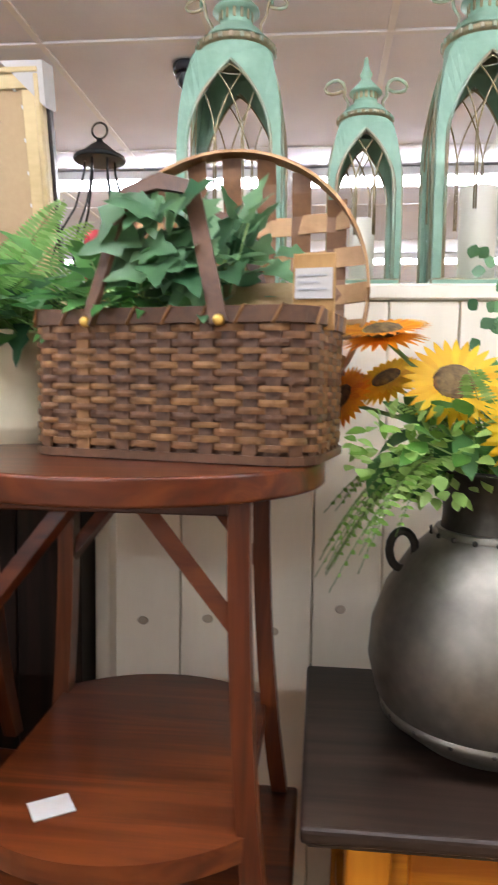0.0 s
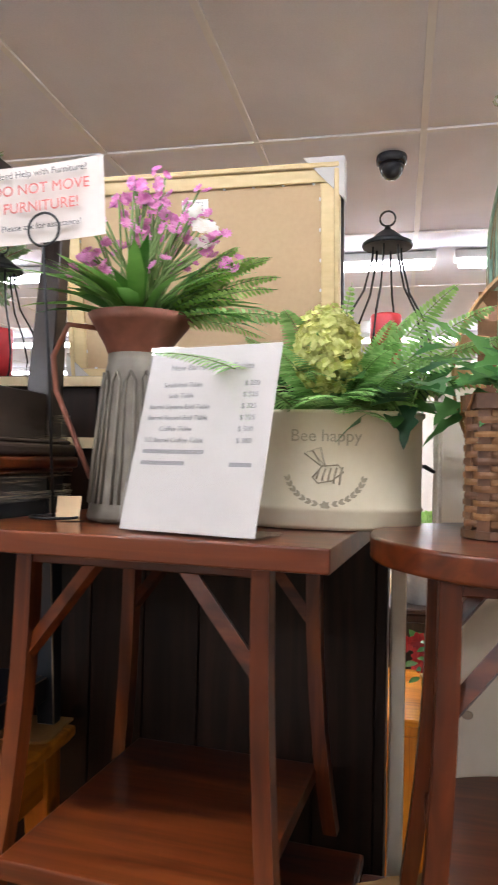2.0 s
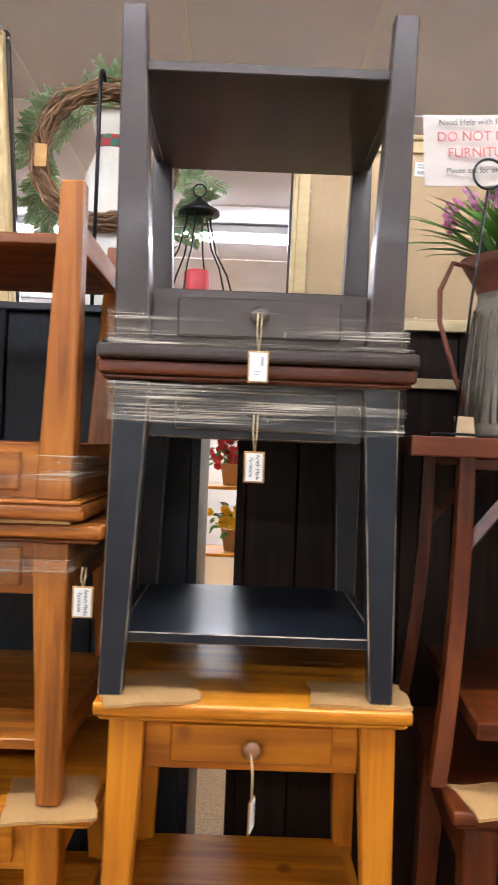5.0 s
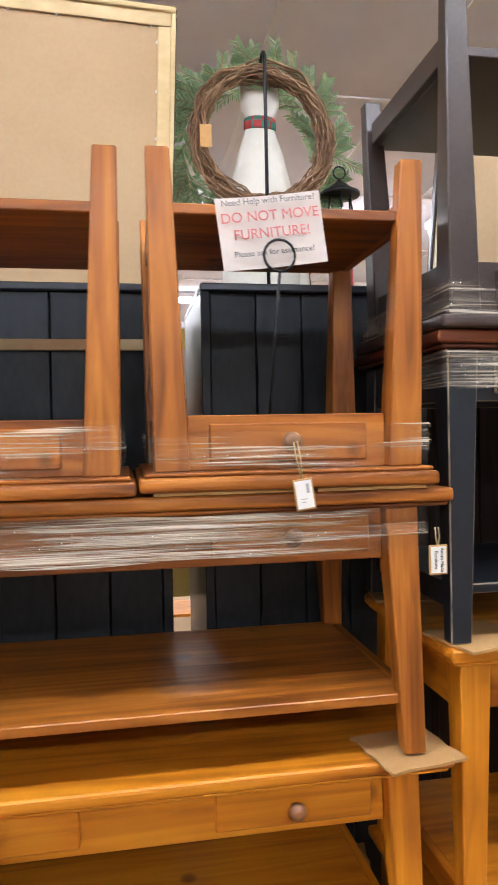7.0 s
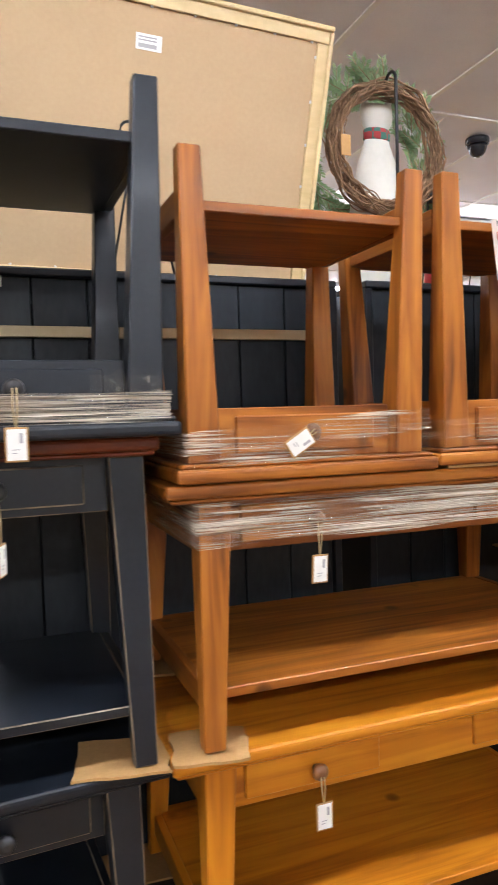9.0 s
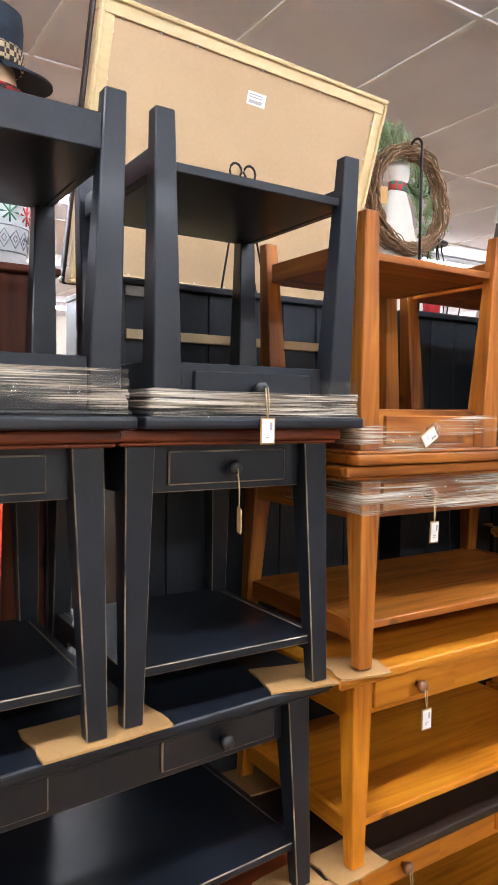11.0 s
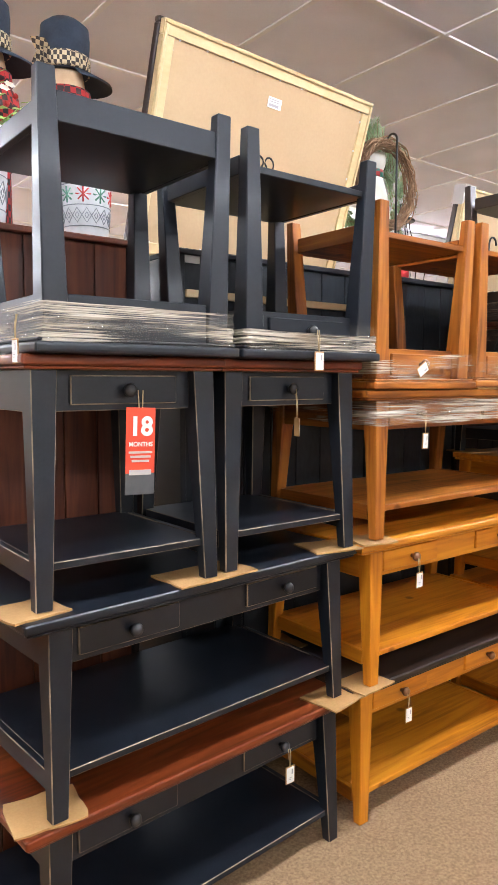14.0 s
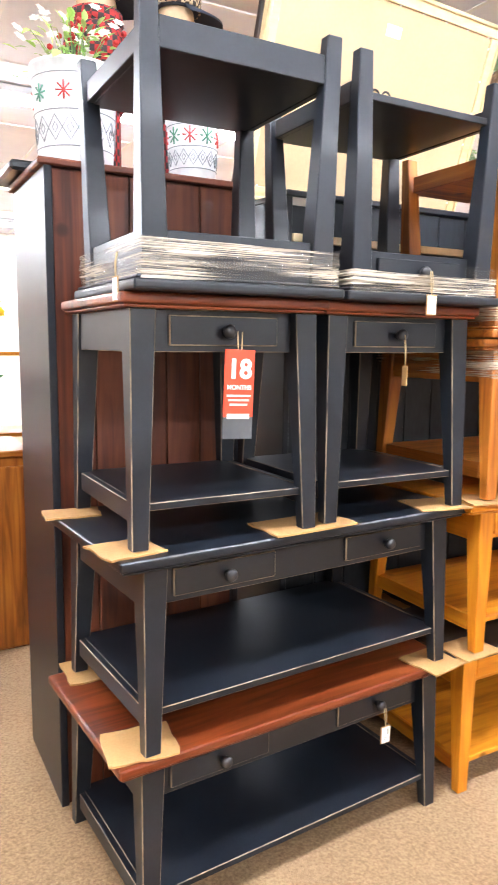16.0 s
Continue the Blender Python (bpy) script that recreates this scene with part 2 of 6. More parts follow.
def part(name, bm, mats, parent, label=""):
    return tagged(link_mesh(name, bm, mats, parent), label, kind="stuff" if name.endswith(STUFF) else "")


def thing(name, label, category, group="", m=None):
    e = tagged(new(name), label, category, group)
    if m is not None:
        e.matrix_basis = m
    return e


def solid(name, bm, mats, label, category, group="", kind="", m=None):
    ob = tagged(link_mesh(name, bm, mats), label, category, group, kind)
    if m is not None:
        ob.matrix_basis = m
    return ob


def structure(name, bm, mats, label="", category=""):
    return tagged(link_mesh(name, bm, mats), label, category, kind="structure")


def letters(name, text, size, m, mat, parent, depth=0.0004, bold=0.0):
    """Built-in lettering as a thin mesh under its thing."""
    cu = bpy.data.curves.new(name, "FONT")
    cu.body, cu.size, cu.extrude, cu.offset = text, size, depth, bold
    cu.align_x, cu.align_y = "CENTER", "CENTER"
    tmp = bpy.data.objects.new("lettering_tmp", cu)
    me = bpy.data.meshes.new_from_object(tmp)
    bpy.data.objects.remove(tmp)
    me.materials.clear()
    me.materials.append(mat)
    ob = new(name, me)
    ob.parent = parent
    ob.matrix_basis = m
    return ob


# ---- setting ----
FLOOR = 0.09


def build_setting():
    bm = bmesh.new()
    box(bm, -6, 7, -3, 11, 0.0, FLOOR)
    structure("floor", bm, carpet, "speckled brown commercial loop carpet floor", "floor")
    for nm, dims in (("wall_south", (-6.1, 7.1, -3.1, -3, 0, 3.1)), ("wall_north", (-6.1, 7.1, 11, 11.1, 0, 3.1)),
                     ("wall_west", (-6.1, -6, -3, 11, 0, 3.1)), ("wall_east", (7, 7.1, -3, 11, 0, 3.1))):
        bm = bmesh.new()
        box(bm, *dims)
        structure(nm, bm, wall_mat, "beige painted shop wall", "wall")
    bm = bmesh.new()
    box(bm, -6, 7, -3, 11, 3.03, 3.1)
    xs = [0.215 + 0.632 * k for k in range(-10, 12)]
    ys = [2.04 + 1.165 * k for k in range(-4, 8)]
    for a, b in zip(xs, xs[1:]):
        for c, d in zip(ys, ys[1:]):
            box(bm, a + 0.011, b - 0.011, c + 0.011, d - 0.011, 3.010, 3.03, 0.003)
    for a in xs:
        box(bm, a - 0.012, a + 0.012, -3, 11, 3.004, 3.02, 0, -1, 1)
    for c in ys:
        box(bm, -6, 7, c - 0.012, c + 0.012, 3.003, 3.021, 0, -1, 1)
    structure("ceiling", bm, [tile_mat, grid_mat], "grey-white suspended ceiling of large tiles", "ceiling")


def strip_light(x, y, length=2.4):
    e = thing("strip_light", "lit white fluorescent strip light on the ceiling", "ceiling light", "fluorescent strip lights")
    bm = bmesh.new()
    box(bm, -length / 2, length / 2, -0.06, 0.06, -0.05, 0, 0.006)
    part("housing", bm, grid_mat, e)
    for dy in (-0.035, 0.035):
        bm = bmesh.new()
        tube(bm, [(-length / 2 + 0.03, dy, -0.068), (length / 2 - 0.03, dy, -0.068)], 0.016, 10)
        part("tube", bm, tube_glow, e, "lit fluorescent tube")
    e.matrix_basis = pose(x, y, 3.003)


# ---- shaker tables ----
def make_table(name, w, d, h, drawers, body, topm, edge, worn_edges, label, category, group, over=0.02, back_rail=False):
    """Plank-topped table: four tapered legs, apron, drawers with turned knobs, low shelf."""
    e = thing(name, label, category, group)
    eb = 0.0022 if worn_edges else 0.0025
    em = 1 if worn_edges else -1
    bm = bmesh.new()
    box(bm, -w / 2, w / 2, 0, d, h - 0.024, h, 0.008, -1, 0, 3)
    part("top", bm, [topm["x"]], e)
    bm = bmesh.new()
    box(bm, -w / 2 + 0.008, w / 2 - 0.008, 0.008, d - 0.008, h - 0.032, h - 0.0238, 0.003)
    part("moulding", bm, [topm["x"]], e)
    L, x0, x1, y0, y1 = 0.059, -w / 2 + over, w / 2 - over, 0.02, d - 0.02
    for sx, sy in ((0, 0), (1, 0), (0, 1), (1, 1)):
        bm = bmesh.new()
        xa = x0 if sx == 0 else x1 - L
        ya = y0 if sy == 0 else y1 - L
        ztop, zmid = h - 0.032, h - 0.15
        box(bm, xa, xa + L, ya, ya + L, 0, ztop, eb, em, 0, 1, (0.020 * (1 if sx == 0 else -1), 0.029 * (1 if sy == 0 else -1)))
        for v in bm.verts:
            if v.co.z < 0.02:
                v.co.x += 0.005 if sx else -0.005
                v.co.y += 0.010 if sy else -0.010
        part("leg", bm, [body["z"], edge], e)
    ah = 0.093
    za, zb = h - 0.032 - ah, h - 0.0322
    bm = bmesh.new()
    box(bm, x0 + L - 0.002, x1 - L + 0.002, y0 + 0.027, y0 + 0.045, za, zb, 0.0018, em)
    part("front_apron", bm, [body["x"], edge], e)
    bm = bmesh.new()
    box(bm, x0 + L - 0.002, x1 - L + 0.002, y1 - 0.026, y1 - 0.008, za, zb, 0.0018, em)
    part("back_apron", bm, [body["x"], edge], e)
    for xx in (x0 + 0.006, x1 - 0.024):
        bm = bmesh.new()
        box(bm, xx, xx + 0.018, y0 + L - 0.002, y1 - L + 0.002, za, zb, 0.0018, em)
        part("side_apron", bm, [body["y"], edge], e)
    for cx, dw in drawers:
        bm = bmesh.new()
        box(bm, cx - dw / 2, cx + dw / 2, y0 + 0.019, y0 + 0.032, za + 0.014, zb - 0.012, 0.003, em)
        dr = part("drawer", bm, [body["x"], edge], e)
        bm = bmesh.new()
        lathe(bm, [(0.007, 0), (0.006, 0.008), (0.014, 0.014), (0.0165, 0.021), (0.013, 0.028), (0.004, 0.031)], 14)
        bm.transform(Matrix.Translation((cx, y0 + 0.019, (za + zb) / 2)) @ Matrix.Rotation(radians(90), 4, "X"))
        part("knob", bm, KNOB[name_of(body)], dr)
    zs = 0.085
    bm = bmesh.new()
    box(bm, x0 + 0.022, x1 - 0.022, y0 + 0.004, y1 - 0.004, zs, zs + 0.018, 0.002, em)
    part("shelf", bm, [body["x"], edge], e)
    for xx in (x0 + 0.004, x1 - 0.022):
        bm = bmesh.new()
        box(bm, xx, xx + 0.018, y0 + L - 0.022, y1 - L + 0.022, zs - 0.028, zs + 0.0195, 0.0018, em)
        part("shelf_rail", bm, [body["y"], edge], e)
    if back_rail:
        bm = bmesh.new()
        box(bm, x0 + L - 0.022, x1 - L + 0.022, y1 - 0.012, y1 + 0.004, zs - 0.042, zs + 0.0195, 0.0018, em)
        part("back_shelf_rail", bm, [body["x"], edge], e)
    return e


def name_of(body):
    return body["x"].name.split("_")[0]


knob_wood = mottled("knob_wood", (0.14, 0.055, 0.02), (0.26, 0.11, 0.045), 30, 0.35)
knob_black = mottled("knob_black", (0.01, 0.01, 0.011), (0.03, 0.03, 0.032), 30, 0.35)
knob_brown = mottled("knob_brown", (0.03, 0.02, 0.016), (0.06, 0.042, 0.034), 30, 0.35)
KNOB = {"honey": knob_wood, "amber": knob_wood, "black": knob_black, "dark": knob_brown}
EW, ED, EH = 0.51, 0.46, 0.556
CW, CD, CH = 1.07, 0.53, 0.463
EN = [(0.0, 0.275)]
CO = [(-0.253, 0.28), (0.253, 0.28)]


def inverted(x, y, z, h=EH, rz=0.0):
    """Upside down: top on z, front still facing the aisle."""
    return pose(x, y, z + h, 0, 180, rz)


def end_table(body, topm, edge, wornf, label, h=EH, w=EW, over=0.025, d=ED, back_rail=False):
    return make_table("end_table", w, d, h, EN, body, topm, edge, wornf, label, "end table", "stacked end tables", over, back_rail)


def coffee_table(body, topm, edge, wornf, label, h=CH, over=0.06):
    return make_table("coffee_table", CW, CD, h, CO, body, topm, edge, wornf, label, "coffee table", "stacked coffee tables", over)


def put(ob, m):
    ob.matrix_basis = m
    return ob


# x and front edge y of each table, by stack
BX, BY, BTURN = -1.364, 1.495, 3.8
XL, YL, XR, YR = -1.609, 1.492, -1.094, 1.508
XLI, YLI, XRI, YRI = -1.594, 1.453, -1.063, 1.464
HX = -0.298
XA, YA, XB, YB = -0.562, 1.475, -0.048, 1.478
XK, XS = 0.480, 0.494


def build_tables():
    # black stack
    put(coffee_table(BLACK, REDBROWN, worn_black, True, "black coffee table with red-brown wooden top, on the carpet", 0.456), pose(BX, BY, FLOOR, 0, 0, BTURN))
    put(coffee_table(BLACK, BLACK, worn_black, True, "black painted coffee table with rubbed edges, stacked on another", 0.463), pose(BX + 0.01, BY, 0.5525, 0, 0, BTURN))
    b = end_table(BLACK, REDBROWN, worn_black, True, "black end table with red-brown wooden top, on a coffee table", 0.557, 0.518, 0.025, 0.5)
    put(b, pose(XL, YL, 1.0225))
    copy_thing(b, pose(XR, YR, 1.0225))
    put(end_table(BLACK, BLACK, worn_black, False, "upside-down black end table, back rail foremost, wrapped in film", 0.572, 0.518, 0.025, ED, True), pose(XLI, YLI + ED, 1.580 + 0.572, 180))
    put(end_table(BLACK, BLACK, worn_black, False, "upside-down black end table wrapped in film, on another table", 0.568), inverted(XRI, YRI, 1.580, 0.568))
    # honey stack
    put(coffee_table(HONEY, dark_stain, worn_brown, False, "honey pine coffee table with dark walnut top, on the carpet"), pose(HX - 0.012, 1.522, FLOOR))
    put(coffee_table(HONEY, HONEY, worn_brown, False, "honey pine coffee table stacked on another table"), pose(HX, 1.50, 0.559))
    put(coffee_table(AMBER, AMBER, worn_brown, False, "amber-brown pine coffee table with wrapped drawers, stacked third"), pose(HX, 1.488, 1.032))
    a = end_table(AMBER, AMBER, worn_brown, False, "upside-down amber pine end table wrapped in film, on a stack", 0.556, EW, 0.025, 0.44)
    put(a, inverted(XA, YA, 1.4975))
    copy_thing(a, inverted(XB, YB, 1.5015))
    # honey, black and brown stack
    put(end_table(HONEY, HONEY, worn_brown, False, "honey pine end table carrying two stacked tables", EH, 0.527), pose(XS, 1.492, 0.652))
    put(end_table(HONEY, HONEY, worn_brown, False, "honey pine end table at the foot of a stack", 0.561, 0.527), pose(XS, 1.492, FLOOR))
    put(end_table(BLACK, CHERRY, worn_black, True, "black end table with brown top, wrapped in film", EH, 0.528), pose(XK, 1.496, 1.2145))
    put(end_table(BROWN, BROWN, worn_brown, False, "upside-down dark brown end table wrapped in film", 0.582, 0.528), inverted(XK, 1.482, 1.771, 0.582))
    # supports under the barrel tables
    for x, y, r in ((1.07, 1.44, -4.7), (1.615, 1.36, 0)):
        put(end_table(CHERRY, CHERRY, worn_brown, False, "red-brown end table under a barrel table", 0.487), pose(x, y, 0.578, 0, 0, r))
        put(end_table(CHERRY, CHERRY, worn_brown, False, "red-brown end table low in a stack", 0.487), pose(x, y, FLOOR, 0, 0, r))
    put(coffee_table(HONEY, dark_stain, worn_brown, False, "honey pine coffee table with dark walnut top, beside a milk can"), pose(2.415, 1.472, 0.755))
    put(end_table(HONEY, HONEY, worn_brown, False, "honey pine end table low in a stack", 0.664), pose(2.2, 1.48, FLOOR))
    put(end_table(HONEY, HONEY, worn_brown, False, "second honey pine end table low in a stack", 0.664), pose(2.72, 1.48, FLOOR))


KNOB["barrel"] = knob_wood


# ---- barrel tables ----
def bowed_leg(bm, x, y, z0, z1, ox, oy, w=0.027, t=0.032):
    """Leg that bows outward to its foot, square in section."""
    rings = []
    for k in range(13):
        s = k / 12
        b = (1 - s) ** 2.2
        cx, cy, z = x + ox * b, y + oy * b, z0 + (z1 - z0) * s
        rings.append([bm.verts.new((cx + a * w / 2, cy + c * t / 2, z)) for a, c in ((-1, -1), (1, -1), (1, 1), (-1, 1))])
    for lo, hi in zip(rings, rings[1:]):
        for k in range(4):
            bm.faces.new((lo[k], lo[(k + 1) % 4], hi[(k + 1) % 4], hi[k]))
    bm.faces.new(rings[0][::-1])
    bm.faces.new(rings[-1])
    long_edges = [e for e in bm.edges if abs(e.verts[0].co.z - e.verts[1].co.z) > 0.01]
    bmesh.ops.bevel(bm, geom=long_edges, offset=0.003, segments=2, profile=0.6, affect="EDGES")


def barrel_table(m, rnd, w, d, h, label):
    e = thing("barrel_end_table", label, "end table", "barrel end tables", m)
    bm = bmesh.new()
    if rnd:
        lathe(bm, [(w / 2 - 0.006, h - 0.034), (w / 2 - 0.002, h - 0.034), (w / 2, h - 0.032), (w / 2, h - 0.029), (w / 2, h - 0.005), (w / 2, h - 0.002), (w / 2 - 0.002, h), (w / 2 - 0.006, h)], 72, (0, d / 2))
    else:
        box(bm, -w / 2, w / 2, 0, d, h - 0.034, h, 0.003, -1, 0, 2)
    part("top", bm, CHERRY["x"], e)
    lx, ly = (0.164, 0.16) if rnd else (w / 2 - 0.106, d / 2 - 0.07)
    for sx in (-1, 1):
        for sy in (-1, 1):
            bm = bmesh.new()
            bowed_leg(bm, sx * lx, d / 2 + sy * ly, 0, h - 0.034, sx * 0.036, sy * 0.03)
            part("leg", bm, CHERRY["z"], e)
            bm = bmesh.new()
            tube(bm, [(sx * (lx + 0.002), d / 2 + sy * ly, h - 0.20), (sx * (lx - 0.12), d / 2 + sy * ly, h - 0.045)], 0, flat=(0.017, 0.021))
            part("brace", bm, CHERRY["x"], e)
    for sy in (-1, 1):
        bm = bmesh.new()
        box(bm, -lx - 0.01, lx + 0.01, d / 2 + sy * ly - 0.012, d / 2 + sy * ly + 0.012, h - 0.055, h - 0.0345, 0.002)
        part("rail", bm, CHERRY["x"], e)
    bm = bmesh.new()
    zs = h * 0.27 if rnd else h * 0.215
    hw = lx - 0.003 if not rnd else lx + 0.012
    if rnd:
        R = w / 2 - 0.005
        arc = [(x, math.sqrt(R * R - x * x)) for x in [-hw + 2 * hw * k / 16 for k in range(17)]]
        ring = [(x, d / 2 - y) for x, y in arc] + [(x, d / 2 + y) for x, y in reversed(arc)]
        lo = [bm.verts.new((x, y, zs - 0.03)) for x, y in ring]
        hi = [bm.verts.new((x, y, zs)) for x, y in ring]
        bm.faces.new(lo[::-1])
        bm.faces.new(hi)
        for k in range(len(ring)):
            q = (k + 1) % len(ring)
            bm.faces.new((lo[k], lo[q], hi[q], hi[k]))
    else:
        box(bm, -hw + 0.012, hw + 0.012, -0.012, d - 0.05, zs - 0.03, zs, 0.004, -1, 0, 2)
    part("shelf", bm, CHERRY["x"], e)
    return e


# ---- cabinets seen from behind ----
cab_black = mottled("cabinet_black", (0.005, 0.007, 0.010), (0.028, 0.034, 0.041), 4, 0.42, stretch=(1, 1, 0.35), fine=70)
cab_brown = wood_set("cabinet_back_brown", (0.008, 0.004, 0.0025), (0.017, 0.008, 0.005), (0.03, 0.013, 0.008), rough=0.55, coat=0.05)
for _m in cab_brown.values():
    _m.node_tree.nodes["Principled BSDF"].inputs["Specular IOR Level"].default_value = 0.2
cab_black.node_tree.nodes["Principled BSDF"].inputs["Specular IOR Level"].default_value = 0.3
cab_red = wood_set("cabinet_back_red", (0.05, 0.012, 0.006), (0.115, 0.029, 0.012), (0.18, 0.05, 0.021), rough=0.5, coat=0.1)
pale_strip = mottled("pale_plywood", (0.70, 0.53, 0.29), (0.82, 0.66, 0.40), 9, 0.6)


def cabinet(x0, x1, y0, d, h, backm, sidem, planks, label, strips=(), cornice=0.0, topm=None):
    """Tall cabinet with its plank back to the aisle."""
    e = thing("armoire", label, "armoire", "cabinets with their backs to the aisle")
    t = 0.022
    for xa in (x0, x1 - t):
        bm = bmesh.new()
        box(bm, xa, xa + t, y0, y0 + d, 0, h - 0.02, 0.002)
        part("side", bm, sidem, e)
    bm = bmesh.new()
    box(bm, x0 - cornice * 0.3, x1 + cornice * 0.3, y0 - 0.002, y0 + d + 0.01, h - 0.02, h, 0.004)
    part("top", bm, topm or sidem, e)
    n = planks
    pw = (x1 - x0 - 2 * t) / n
    for k in range(n):
        bm = bmesh.new()
        box(bm, x0 + t + k * pw + 0.0015, x0 + t + (k + 1) * pw - 0.0015, y0 + 0.012, y0 + 0.024, 0.06, h - 0.021, 0.002)
        part("plank", bm, backm, e)
    bm = bmesh.new()
    box(bm, x0 + t, x1 - t, y0 + d - 0.025, y0 + d - 0.005, 0.06, h - 0.021)
    part("front", bm, sidem, e)
    for z0, z1 in strips:
        bm = bmesh.new()
        box(bm, x0 + t, x1 - t, y0 - 0.008, y0 + 0.0115, z0, z1, 0.001)
        part("strip", bm, pale_strip, e, "pale unpainted wooden strip")
    if cornice:
        bm = bmesh.new()
        box(bm, x0 - cornice, x1 + cornice, y0 + d * 0.45, y0 + d + cornice, h + 0.001, h + 0.03, 0.008)
        part("cornice", bm, sidem, e)
    return e


def build_cabinets():
    cabinet(-1.89, -1.30, 2.045, 0.42, 1.957, cab_red["z"], black_paint, 5, "tall black armoire with a red-brown plank back", (), 0.05, cab_red["x"])
    cabinet(-1.143, -0.218, 2.035, 0.42, 1.955, cab_black, black_paint, 7, "tall black cabinet with a pale strip across its back", [(1.797, 1.822)])
    cabinet(-0.14, 0.36, 2.02, 0.44, 1.957, cab_black, black_paint, 4, "tall black cabinet with a plain scuffed back")
    cabinet(0.449, 1.392, 2.06, 0.44, 1.957, cab_brown["z"], cab_brown["z"], 7, "tall dark brown hutch with a plank back", [(1.79, 1.815), (1.932, 1.955)])


# ---- shiplap half wall ----
def build_shiplap():
    x0, x1 = 1.49, 3.2
    bm = bmesh.new()
    box(bm, x0, x1, 2.0, 2.09, 0, 1.935)
    w = structure("wall_partition", bm, cream_board, "cream shiplap half wall of vertical boards", "wall")
    xs = [1.49, 1.624, 1.755, 1.887, 2.02, 2.15, 2.28, 2.41, 2.54, 2.67, 2.8, 2.93, 3.06, 3.2]
    rnd = random.Random(4)
    for a, b in zip(xs, xs[1:]):
        bm = bmesh.new()
        box(bm, a + 0.0015, b - 0.0015, 1.984, 1.9995, 0.0, 1.934, 0.002)
        p = part("board", bm, cream_board, w)
        for z in (1.31 + rnd.uniform(-0.03, 0.03), rnd.uniform(0.7, 1.1)):
            bm = bmesh.new()
            lathe(bm, [(0.011, 0), (0.009, 0.0012)], 14, sy=0.8)
            bm.transform(Matrix.Translation(((a + b) / 2 - 0.01, 1.984, z)) @ Matrix.Rotation(radians(90), 4, "X"))
            part("knot", bm, knot_mat, p)
    bm = bmesh.new()
    box(bm, x0 - 0.02, x1 + 0.02, 1.975, 2.3, 1.935, 1.965, 0.004)
    part("ledge", bm, cream_board, w)
    bm = bmesh.new()
    box(bm, 1.399, 1.432, 2.13, 2.2, 0, 1.95, 0.003)
    part("post", bm, cream_board, w)
    bm = bmesh.new()
    box(bm, x0, x1, 2.25, 2.29, 0, 1.934)
    part("rear_panel", bm, cream_board, w)


